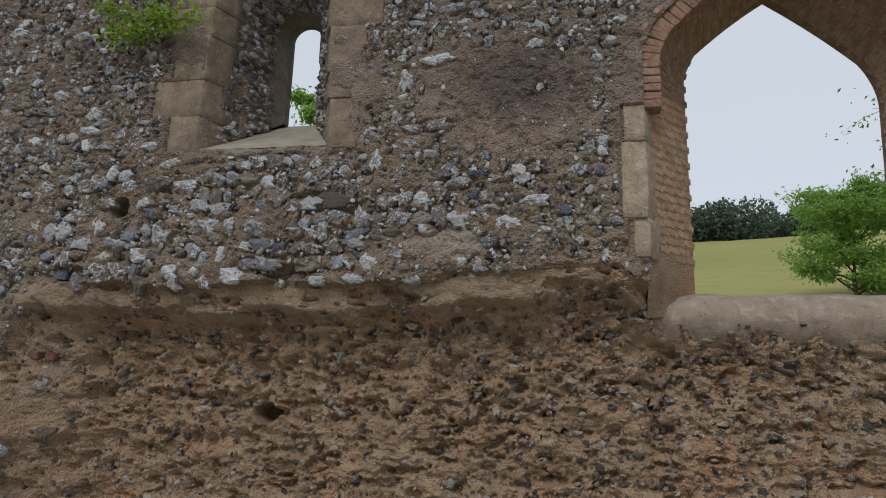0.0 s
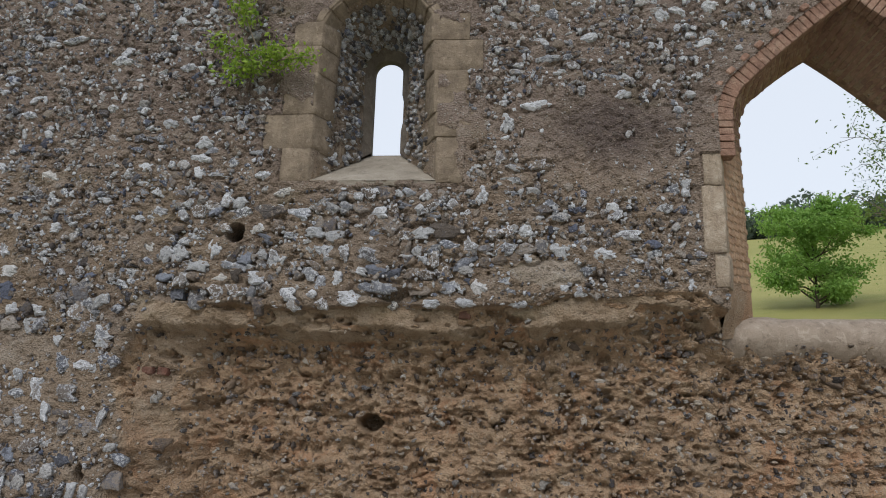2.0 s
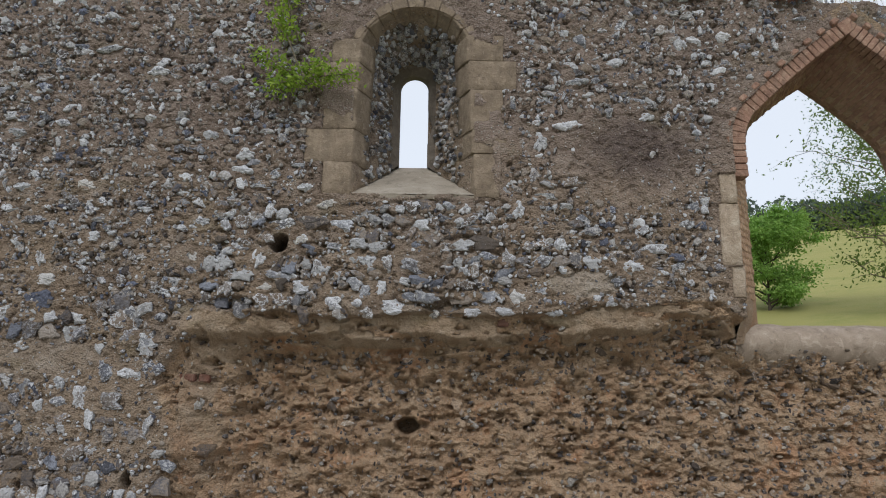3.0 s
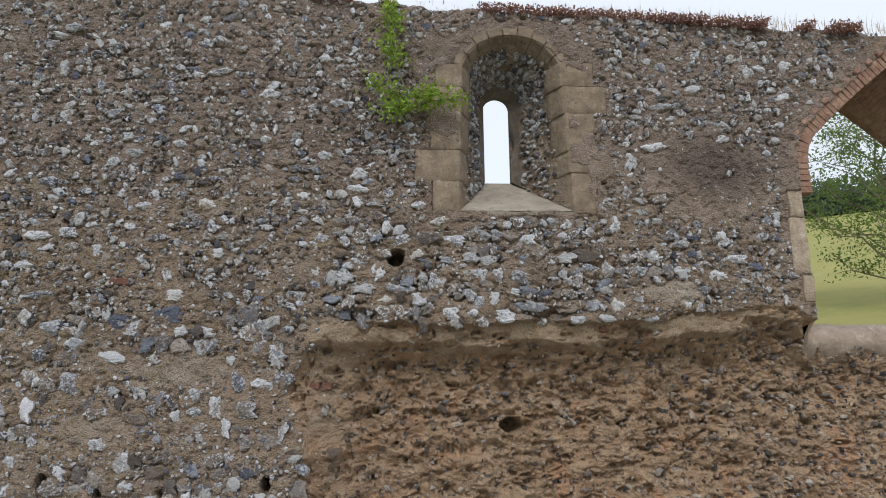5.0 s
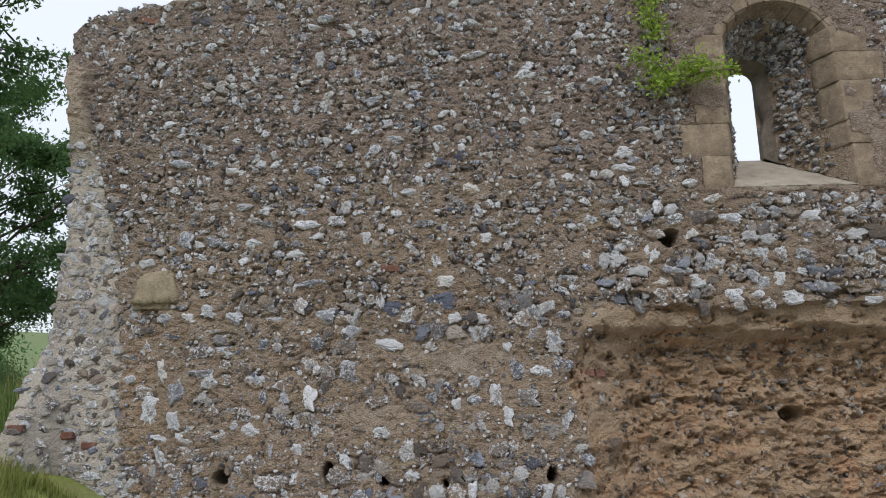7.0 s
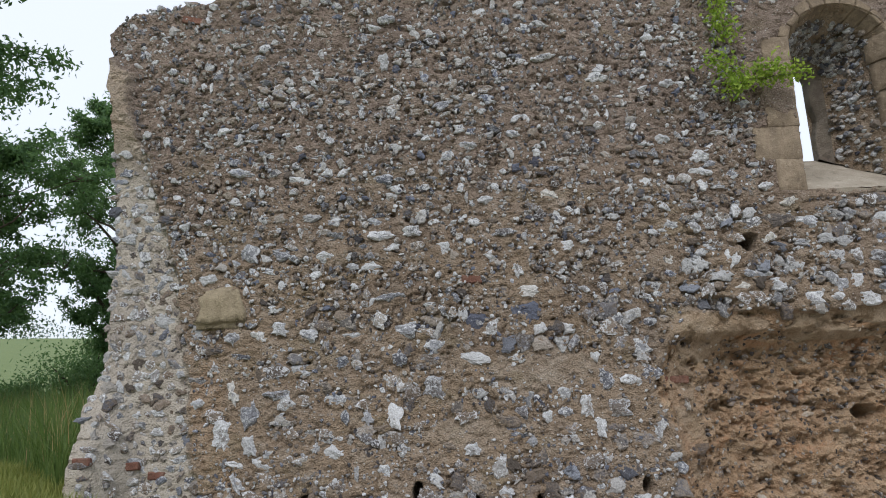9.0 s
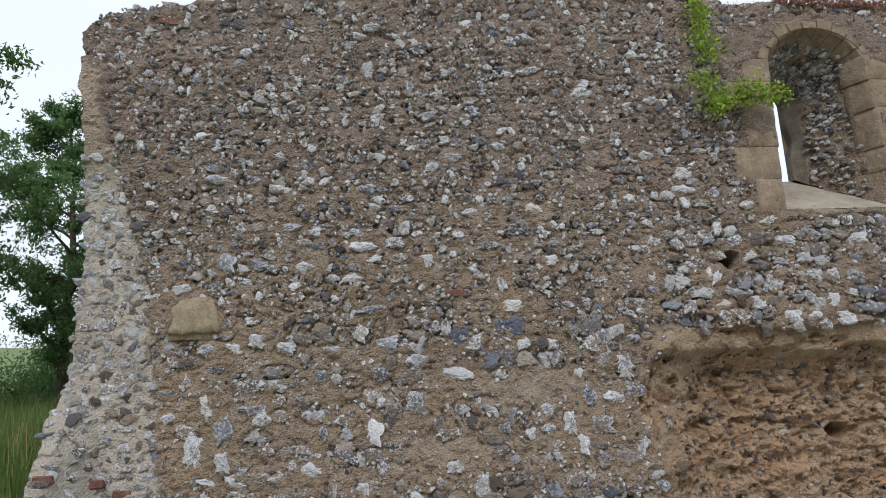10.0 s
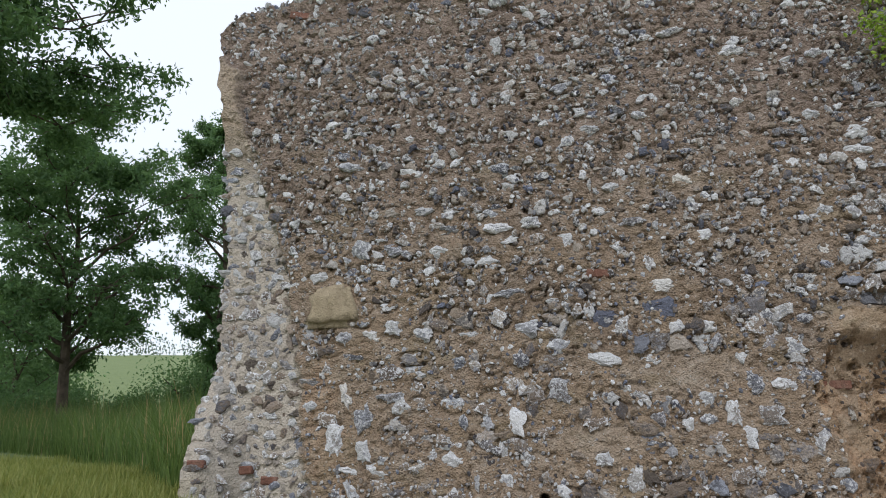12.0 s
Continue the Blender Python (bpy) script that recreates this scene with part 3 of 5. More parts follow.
strip("slit_rim", at_y(WIN_B + np.array([0.0, 0.0]), BACK_Y + 0.02), at_y(grown(WIN_B, 0.24), BACK_Y + 0.03), M_MORTAR, wall, 4, 0.004, "", 87)
strip("arch_rim", at_y(ARCH_B, BACK_Y + 0.03), at_y(grown(ARCH_B, 0.24), BACK_Y + 0.04), M_MORTAR, wall, 4, 0.01, "", 88)

# ---------------------------------------------------------------- lancet window: splay, slit and sill
window = thing("window_1", "narrow round-headed lancet slit in a deep splayed rubble recess", "window", kind="structure")
mid_w = WIN_F * 0.18 + WIN_B * 0.82
strip("splay", at_y(WIN_F, WALL_Y + 0.02), at_y(mid_w, 6.72), M_MORTAR, window, 26, 0.05, "rough flint rubble splay", 91)
slit = WIN_B.copy()
slit[-8:-4, 0] += np.array([0.02, 0.05, 0.045, 0.015])
strip("slit_surround", at_y(mid_w, 6.72), at_y(slit, 6.86), M_SLIT, window, 5, 0.006, "dark dressed stone round the slit", 93)
strip("slit_edge", at_y(slit, 6.86), at_y(slit, BACK_Y + 0.02), M_SLIT, window, 4, 0.004, "", 95)
sill_f = line((WIN_L, WALL_Y + 0.005), (WIN_R, WALL_Y + 0.005), 24)
sill_b = line((-3.175, 6.95), (-2.835, 6.95), 24)
sf = np.stack([sill_f[:, 0], sill_f[:, 1], np.full(24, WIN_SILL)], -1)
sb = np.stack([sill_b[:, 0], sill_b[:, 1], np.full(24, 4.20)], -1)
strip("window_sill", sf, sb, M_CEMENT, window, 16, 0.012, "smooth sloping cement sill", 97, True)
sf[:, 2] += (fbm(np.stack([sf[:, 0] * 9, sf[:, 0] * 0], -1), 98, 3) - 0.5) * 0.04
strip("sill_nose", sf - [0, -0.02, 0.045], sf, M_CEMENT, window, 4, 0.004, "", 99, True)


def prism(name, plan, z0, z1, mat, parent, label="", wear=0.012, seed=0, cuts=3, taper=0.0, bevel=0.004):
    """An upright block on a plan outline, with worn edges."""
    bm = bmesh.new()
    lo = [bm.verts.new((x, y, z0)) for x, y in plan]
    mid_x = sum(x for x, _ in plan) / len(plan)
    hi = [bm.verts.new((x + (mid_x - x) * taper, y, z1 + 0.3 * taper * (x - mid_x))) for x, y in plan]
    bm.faces.new(lo[::-1])
    bm.faces.new(hi)
    for i in range(len(plan)):
        j = (i + 1) % len(plan)
        bm.faces.new((lo[i], lo[j], hi[j], hi[i]))
    bmesh.ops.recalc_face_normals(bm, faces=bm.faces)
    bmesh.ops.bevel(bm, geom=bm.edges[:], offset=bevel, segments=1 if bevel < 0.02 else 3, affect="EDGES")
    bmesh.ops.subdivide_edges(bm, edges=[e for e in bm.edges if e.calc_length() > 0.06], cuts=cuts, use_grid_fill=True)
    for v in bm.verts:
        v.co += noise.noise_vector(v.co * 9 + Vector((seed, 0, 0))) * wear
    for f in bm.faces:
        f.smooth = True
    return part(name, bm, mat, parent, label)


def splay_x(x, y, side):
    """The splay line of the jamb from its front arris."""
    return x + side * 0.46 * (y - WALL_Y)


for side, rows in ((1, LEFT_JAMB), (-1, RIGHT_JAMB)):
    for i, (za, zb, xo) in enumerate(rows):
        xi = WIN_L + 0.012 * i if side > 0 else WIN_R - 0.02 * i
        d = 0.27
        back = 0.004 * ((i * 7 + side) % 3)
        plan = [(xo, WALL_Y + 0.016 + back), (xi, WALL_Y + 0.004 + back), (splay_x(xi, WALL_Y + d, side), WALL_Y + d), (xo, WALL_Y + d)]
        prism("ashlar_block", plan, za - 0.0005, zb + 0.0005 if i < 4 else zb, M_ASHLAR, window, "buff weathered limestone jamb block" if i == 0 else "", 0.010, i * 7 + side)
for i in range(11):
    a0, a1 = math.pi * (1 - (i + 0.03) / 11), math.pi * (1 - (i + 0.97) / 11)
    bm = bmesh.new()
    rings = []
    for y, r_in in ((WALL_Y + 0.03, 0.572), (WALL_Y + 0.26, 0.49)):
        for a in (a0, (a0 + a1) / 2, a1):
            rr = 0.655 + 0.025 * math.sin(i * 2.3)
            rings.append([(WIN_X + 0.03 + 1.0 * r_in * math.cos(a), y, WIN_SPRING + 0.96 * r_in * math.sin(a)), (WIN_X + 0.03 + rr * math.cos(a), y, WIN_SPRING + rr * math.sin(a))])
    vs = [[bm.verts.new(p) for p in r] for r in rings]
    for k in (0, 1):
        bm.faces.new((vs[k][0], vs[k][1], vs[k + 1][1], vs[k + 1][0]))
        bm.faces.new((vs[k + 3][0], vs[k + 4][0], vs[k + 4][1], vs[k + 3][1]))
        bm.faces.new((vs[k][0], vs[k + 1][0], vs[k + 4][0], vs[k + 3][0]))
        bm.faces.new((vs[k][1], vs[k + 3][1], vs[k + 4][1], vs[k + 1][1]))
    bm.faces.new((vs[0][0], vs[3][0], vs[3][1], vs[0][1]))
    bm.faces.new((vs[2][0], vs[2][1], vs[5][1], vs[5][0]))
    bmesh.ops.recalc_face_normals(bm, faces=bm.faces)
    bmesh.ops.bevel(bm, geom=bm.edges[:], offset=0.01, segments=1, affect="EDGES")
    for v in bm.verts:
        v.co += noise.noise_vector(v.co * 9) * 0.012
    part("voussoir", bm, M_ASHLAR, window, "buff stone of the round window head" if i == 0 else "")

# ---------------------------------------------------------------- pointed arch opening
arch = thing("window_2", "wide pointed brick arch opening with a rounded cement sill", "window", kind="structure")
NA = len(ARCH_F)
reveal_f = at_y(ARCH_F, ARCH_Y)
low = ARCH_F[:, 1] < 2.6
reveal_f[low, 1] = np.maximum(ARCH_Y, surface(np.clip(ARCH_F[low, 0], 0, 0.25), ARCH_F[low, 1])[0])
strip("reveal", reveal_f, at_y(ARCH_B, 6.86), M_MORTAR, arch, 14, 0.006, "mortar between the soffit bricks", 101, False, 0.7)
ring_bed = grown(ARCH_F, 0.20)
strip("ring_bed", at_y(ARCH_F, ARCH_Y)[15:-15], at_y(ring_bed, ARCH_Y - 0.03)[15:-15], M_MORTAR, arch, 4, 0.004, "", 102, True, 0.3)
strip("outer_edge", at_y(ARCH_B, 6.86), at_y(ARCH_B, BACK_Y + 0.03), M_BRICK, arch, 4, 0.02, "worn outer arris", 103)
prof = np.array([(6.74, 2.00), (6.62, 2.10), (6.54, 2.22), (6.56, 2.33), (6.67, 2.415), (6.84, 2.465), (6.97, 2.44), (6.98, 2.2)])
xs = np.linspace(0.20, 2.95, 110)
g = np.stack([np.repeat(xs[:, None], len(prof), 1), np.repeat(prof[None, :, 0], 110, 0), np.repeat(prof[None, :, 1], 110, 0)], -1)
g[..., 1] += (fbm(g * 3.0, 107, 3) - 0.5) * 0.08 + (fbm(g * 11.0, 108, 2) - 0.5) * 0.04
g[..., 2] += (fbm(g * 4.0, 109, 3) - 0.5) * 0.03
g[:, :3, 1] += ((fbm(g[:, :3] * 5.0, 110, 3) - 0.5) * 0.22 + 0.03) * [1.0, 0.8, 0.3]
child("window_sill", mesh_np("window_sill", g.reshape(-1, 3), grid_faces(110, len(prof)), M_SILL, False), arch, "rounded grey cement sill")


def brick_mesh(name, sx, sy, sz, mat, wear=0.006, seed=0, bevel=0.14):
    bm = bmesh.new()
    bmesh.ops.create_cube(bm, size=1.0)
    for v in bm.verts:
        v.co = Vector((v.co.x * sx, v.co.y * sy, v.co.z * sz))
    bmesh.ops.bevel(bm, geom=bm.edges[:], offset=min(sx, sy, sz) * bevel, segments=1, affect="EDGES")
    for v in bm.verts:
        v.co += noise.noise_vector(v.co * 23 + Vector((seed * 3.1, 0, 0))) * wear
    me = bpy.data.meshes.new(name)
    bm.to_mesh(me)
    bm.free()
    me.materials.append(mat)
    return me


def loft_frame(u, v):
    """Place, course, depth and outward directions on the arch's reveal."""
    def p(u, v):
        k = min(max(u, 0), NA - 1.001)
        i, f = int(k), k - int(k)
        a = ARCH_F[i] * (1 - f) + ARCH_F[i + 1] * f
        b = ARCH_B[i] * (1 - f) + ARCH_B[i + 1] * f
        q = a * (1 - v) + b * v
        return Vector((q[0], ARCH_Y + (6.86 - ARCH_Y) * v, q[1]))
    o = p(u, v)
    du = (p(u + 0.3, v) - p(u - 0.3, v)).normalized()
    dv = (p(u, min(v + 0.05, 1)) - p(u, max(v - 0.05, 0))).normalized()
    nrm = du.cross(dv).normalized()
    dv = nrm.cross(du).normalized()
    return o, du, dv, nrm


def loft_step(u, v):
    i = min(max(int(u), 0), NA - 2)
    a, b = ARCH_F[i + 1] - ARCH_F[i], ARCH_B[i + 1] - ARCH_B[i]
    return float(np.hypot(*(a * (1 - v) + b * v)))


SOFFIT = [brick_mesh("brick", 0.062, 0.205, 0.06, M_BRICK, 0.004, s) for s in range(6)]
REVEAL = [brick_mesh("brick", 0.062, 0.205, 0.06, M_TILE, 0.004, s + 20) for s in range(6)]
RING = [brick_mesh("brick", 0.064, 0.16, 0.15, M_BRICK, 0.006, s + 10, 0.10) for s in range(6)]
front_len = np.concatenate([[0], np.cumsum(np.hypot(*np.diff((ARCH_F + ARCH_B) / 2, axis=0).T))])
ring_len = np.concatenate([[0], np.cumsum(np.hypot(*np.diff(ARCH_F, axis=0).T))])


def place(me, name, parent, o, a, b, c, k=1.0):
    ob = new(name, me)
    ob.parent = parent
    ob.matrix_basis = Matrix((a * k, b, c)).transposed().to_4x4()
    ob.location = o
    return ob


r_ = random.Random(5)
s, row = 0.45, 0
while s < front_len[-1] - 0.45:
    u = float(np.interp(s, front_len, np.arange(NA)))
    for j in range(5):
        v = (j + (0.5 if row % 2 else 0.12)) / 4.45
        o, du, dv, nrm = loft_frame(u, v)
        if v > 0.98 or (j == 0 and u < 19) or (o.z < 2.7 and v < 0.7):
            continue
        place(r_.choice(REVEAL if u < 18 else SOFFIT), "brick", arch, o + nrm * r_.uniform(0.0235, 0.0275), du, dv, nrm, loft_step(u, v) / loft_step(u, 0.5))
    s += 0.0725
    row += 1
s = float(np.interp(16.4, np.arange(NA), ring_len))
while s < ring_len[-1] - 1.6:
    u = float(np.interp(s, ring_len, np.arange(NA)))
    o, du, dv, nrm = loft_frame(u, 0.0)
    yv = Vector((0, 1, 0))
    out = yv.cross(du).normalized()
    place(r_.choice(RING), "brick", arch, o + Vector((0, 0.042 + r_.uniform(-0.005, 0.005), 0)) + out * (-0.069 if out.dot(nrm) > 0 else 0.069), du, yv, out)
    s += 0.0700
for za, zb, xo, xi, yo in ((3.57, 3.865, 0.10, 0.255, -0.052), (2.945, 3.562, 0.075, 0.262, -0.044), (2.63, 2.94, 0.16, 0.275, -0.05)):
    prism("jamb_stone", [(xo, ARCH_Y + yo), (xi, ARCH_Y + yo), (xi + 0.10, ARCH_Y + 0.2), (xo, ARCH_Y + 0.2)], za, zb, M_PALE, arch, "pale dressed limestone jamb block", 0.012, za)
for za, zb in ((2.35, 2.9), (2.91, 3.5), (3.51, 4.1)):
    prism("jamb_stone", [(2.40, 6.5), (2.62, 6.25), (2.9, 6.25), (2.75, 6.5)], za, zb, M_PALE, arch, "", 0.014, za)

# ---------------------------------------------------------------- flints
def stone_shape(seed, sub=2, cuts=11, boxy=0.08, jitter=0.08, lo=0.34):
    q = np.random.default_rng(seed)
    bm = bmesh.new()
    bmesh.ops.create_icosphere(bm, subdivisions=sub, radius=1.0)
    v = np.array([x.co[:] for x in bm.verts])
    f = np.array([[x.index for x in t.verts] for t in bm.faces])
    bm.free()
    v = np.sign(v) * np.abs(v) ** (1 - boxy)
    v *= (0.65 + 0.75 * fbm(v * 1.5 + seed * 5.3, seed, 2))[:, None]
    for _ in range(cuts):
        d = q.normal(size=3)
        d /= np.linalg.norm(d)
        lim = q.uniform(lo, 0.85)
        over = np.maximum(v @ d - lim, 0)
        v -= over[:, None] * d
    v += q.normal(size=v.shape) * jitter
    return v / np.abs(v).max(0), f


def flint_shape(seed, n=12, rings=(0.42, 0.76, 0.94, 1.0), chip=0.17):
    """A nodule broken flat towards the room: ragged outline, two or three tilted faces, a rind at the rim."""
    q = np.random.default_rng(seed)
    a = (np.arange(n) + q.uniform(-0.3, 0.3, n)) * 2 * math.pi / n
    sides = q.integers(3, 7)
    phi = (np.arange(sides) + q.uniform(-0.35, 0.35, sides)) * 2 * math.pi / sides
    reach = q.uniform(0.45, 1.0, sides)
    r = np.min(reach / np.maximum(np.cos(a[:, None] - phi), 0.25), 1)
    r = np.minimum(r, 1.25) * q.uniform(1 - 2 * chip, 1 + chip, n)
    v, rim = [(0.0, 0.0)], [0.0]
    for k in rings:
        wob = q.uniform(-0.08, 0.08, n) if k < 0.9 else 0.0
        v += list(np.stack([np.cos(a), np.sin(a)], -1) * (r * (k + wob))[:, None])
        rim += [k] * n
    v, rim = np.array(v), np.array(rim)
    v /= np.abs(v).max(0)
    tilt = q.normal(size=(3, 2)) * 0.6
    front = np.min(q.uniform(0.72, 1.0, 3) + v @ tilt.T, 1) + q.uniform(-0.12, 0.12, len(v))
    front -= 0.30 * smooth(0.88, 1.0, rim)
    pts = np.stack([v[:, 0], -np.clip(front, -0.3, 1.1), v[:, 1]], -1)
    pts = np.concatenate([pts, pts[-n:] * [0.9, 0, 0.9] + [0, 1, 0]])
    rim = np.concatenate([rim, np.ones(n)])
    i = np.arange(n)
    j = (i + 1) % n
    f = [np.stack([i * 0, 1 + i, 1 + j], -1)]
    for k in range(len(rings)):
        o, p = 1 + k * n, 1 + (k + 1) * n
        f += [np.stack([o + i, p + i, p + j], -1), np.stack([o + i, p + j, o + j], -1)]
    return pts, np.concatenate(f), rim


SHAPES = [flint_shape(100 + i) for i in range(40)]
BIG = [flint_shape(500 + i, 20, (0.3, 0.55, 0.78, 0.95, 1.0), 0.15) for i in range(16)]
CHIPS = [stone_shape(300 + i, 1, 3, 0.0, 0.12) for i in range(16)]


def scatter_mesh(name, items, shapes, mat):
    """items: rows of x, y, z, half width, half depth, half height, turn."""
    vs, fs, rims, off = [], [], [], 0
    q = np.random.default_rng(17)
    for it in items:
        v, f, *edge = shapes[q.integers(len(shapes))]
        c, s_ = math.cos(it[6]), math.sin(it[6])
        w = v * it[3:6]
        if q.random() < 0.5:
            w = w * [-1, 1, 1]
            f = f[:, ::-1]
        tilt = q.uniform(-0.3, 0.3)
        wx, wz = w[:, 0] * c - w[:, 2] * s_, w[:, 0] * s_ + w[:, 2] * c
        wy = w[:, 1] + wx * tilt * 0.3
        vs.append(np.stack([wx + it[0], wy + it[1], wz + it[2]], -1))
        fs.append(f + off)
        rims.append(edge[0] if edge else np.full(len(v), 0.5))
        off += len(v)
    return mesh_np(name, np.concatenate(vs), np.concatenate(fs), mat, True, {"rim": np.concatenate(rims)})


# stones that stand out: x, z, width, height
WHITE_UP = [(-8.63, 4.28, .21, .16), (-7.84, 3.32, .26, .12), (-7.50, 3.34, .22, .10), (-8.26, 3.36, .17, .11), (-8.52, 3.54, .21, .09), (-6.14, 3.64, .21, .15),
            (-8.35, 3.15, .19, .11), (-9.51, 2.99, .20, .14), (-6.53, 2.94, .16, .18), (-7.23, 3.14, .14, .15), (-5.09, 2.96, .22, .18), (-4.39, 2.94, .16, .22),
            (-4.19, 3.26, .26, .12), (-4.00, 3.13, .18, .13), (-6.45, 2.69, .25, .13), (-7.70, 5.62, .16, .13), (-6.44, 5.67, .13, .13), (-6.12, 5.12, .26, .10),
            (-5.56, 4.88, .22, .10), (-4.60, 3.99, .18, .12), (-3.97, 3.64, .16, .11), (-5.01, 3.29, .21, .12), (-3.65, 3.26, .24, .12)]
WHITE_LOW = [(-8.11, 2.36, .21, .15), (-8.57, 2.38, .18, .12), (-8.80, 2.45, .18, .13), (-6.34, 2.34, .14, .14), (-6.08, 2.35, .16, .14), (-9.47, 2.13, .13, .15),
             (-7.04, 2.08, .38, .13), (-5.52, 1.81, .20, .16), (-9.28, 1.89, .13, .22), (-9.60, 1.81, .16, .12), (-7.78, 1.60, .16, .19), (-9.35, 1.46, .24, .30),
             (-9.09, 1.38, .16, .19), (-6.16, 1.55, .14, .13), (-5.95, 1.58, .15, .21), (-8.30, 1.30, .20, .14), (-7.04, 1.26, .17, .11), (-9.00, 2.42, .18, .19)]
WHITE_RIGHT = [(-1.43, 4.33, .29, .14), (-1.68, 4.16, .13, .18), (-1.31, 4.79, .21, .10), (-1.60, 3.60, .24, .10), (-0.78, 2.90, .23, .14), (-0.60, 4.45, .15, .08),
               (-0.06, 5.31, .15, .11), (-1.90, 2.59, .16, .16), (-4.01, 2.66, .19, .13), (-3.78, 3.48, .20, .12), (-2.42, 3.45, .11, .10), (-2.86, 3.27, .14, .10),
               (-3.13, 2.48, .24, .14), (-2.73, 2.41, .14, .09), (-2.35, 2.43, .17, .08), (-2.05, 2.45, .18, .10), (-1.59, 2.45, .16, .11), (-1.90, 3.45, .11, .17), (-3.22, 2.64, .11, .16)]
DARK_ONES = [(-6.64, 3.29, .25, .08), (-8.83, 3.19, .20, .13), (-9.12, 3.21, .18, .15), (-9.26, 2.39, .17, .17), (-5.32, 2.33, .17, .10), (-7.64, 2.37, .20, .14),
             (-9.16, 2.22, .25, .08), (-8.24, 2.11, .15, .12), (-7.70, 2.11, .13, .19), (-7.34, 1.82, .26, .21), (-8.84, 1.86, .25, .12), (-8.01, 1.60, .13, .12),
             (-8.23, 1.58, .10, .16), (-9.09, 1.69, .20, .31), (-5.72, 1.56, .25, .15), (-6.59, 1.56, .11, .12), (-7.80, 3.86, .19, .13), (-7.74, 2.71, .27, .10),
             (-5.78, 1.86, .17, .22), (-3.38, 2.60, .13, .16), (-2.90, 2.86, .27, .13)]
PALE_UP = [(-7.74, 5.12, 0.12, 0.20),
           (-9.21, 4.04, 0.26, 0.11),
           (-6.91, 4.20, 0.20, 0.11),
           (-6.48, 4.30, 0.14, 0.10),
           (-5.48, 4.18, 0.13, 0.14),
           (-4.95, 4.18, 0.17, 0.11),
           (-4.63, 3.81, 0.20, 0.11),
           (-6.78, 3.62, 0.15, 0.11),
           (-6.04, 3.12, 0.17, 0.11),
           (-5.57, 4.36, 0.14, 0.09),
           (-4.86, 4.78, 0.16, 0.12)]
PALE_MID = [(-0.94, 5.00, 0.21, 0.11), (-1.27, 5.25, 0.13, 0.16), (0.27, 5.38, 0.17, 0.12), (-0.19, 5.27, 0.14, 0.15), (-1.01, 5.39, 0.10, 0.09), (-3.43, 3.08, 0.20, 0.10), (-3.35, 2.92, 0.17, 0.21), (-3.18, 2.88, 0.10, 0.16), (-2.49, 3.30, 0.10, 0.09), (-4.33, 2.65, 0.18, 0.11), (-3.70, 2.50, 0.19, 0.11), (-3.45, 2.49, 0.12, 0.09), (-0.61, 3.08, 0.20, 0.08)]
SINGLES = [(k, M_WHITE) for k in WHITE_UP + WHITE_LOW + WHITE_RIGHT + PALE_UP + PALE_MID] + [(k, M_DARK) for k in DARK_ONES]
single_arr = np.array([k for k, _ in SINGLES])


def shared(shapes, mat, count=14):
    return [mesh_np("flint", v, f, mat, True, {"rim": e}) for v, f, e in shapes[:count]]


LONE = {m: shared(BIG, m) for m in (M_WHITE, M_DARK, M_FLINT_ONE)}


def lone_flint(x, z, w, h, mat, depth=0.05):
    y = float(surface(np.array([x]), np.array([z]))[0][0])
    ob = new("flint", r_.choice(LONE[mat]))
    ob.parent = wall
    ob.matrix_basis = pose(x, y + depth - r_.uniform(0.028, 0.042), z, 0, r_.uniform(-12, 12), 0) @ Matrix.Diagonal((w * 0.62, depth, h * 0.64, 1))
    return ob


for (x, z, w, h), mat in SINGLES:
    lone_flint(x, z, w, h, mat, 0.045 + 0.15 * min(w, h))


def clear(x, z, pad=0.0):
    """False in openings, dressed stone, putlog holes and over the stones placed singly."""
    ok = ~(inside_poly(x, z, WIN_F) | inside_poly(x, z, ARCH_F))
    ok &= ~((x > -3.9) & (x < -2.05) & (z > 3.52) & (z < 5.15))
    ok &= ~((x > -4.04) & (x < -1.9) & (((z > 3.92) & (z < 4.27)) | ((z > 4.72) & (z < 5.0))))
    ok &= ~((np.hypot(x - WIN_X, z - WIN_SPRING) < 0.80) & (z > WIN_SPRING))
    ok &= ~((x > 0.03) & (x < 0.3) & (z > 2.6) & (z < 4.3))
    line_z = 4.61 + (x - 0.38) * 0.87
    ok &= ~((x > 0.03) & (x < 1.6) & (z > 4.2) & (z < line_z + 0.24)) & ~((x >= 1.5) & (x < 3.0) & (z > 2.2) & (z < 4.61 + (2.62 - x) * 0.87 + 0.24))
    ok &= ~((x > 0.1) & (x < 3) & (z > 2.24) & (z < 2.5))
    for cx, cz, rx, rz in HOLES + LOW_HOLES:
        ok &= np.hypot((x - cx) / (rx + 0.03), (z - cz) / (rz + 0.03)) > 1
    ok &= np.hypot((x + 9.39) / 0.26, (z - 2.69) / 0.2) > 1
    for kx, kz, kw, kh in single_arr:
        ok &= np.hypot((x - kx) / (kw * 0.6 + 0.03), (z - kz) / (kh * 0.6 + 0.025)) > 1
    return ok


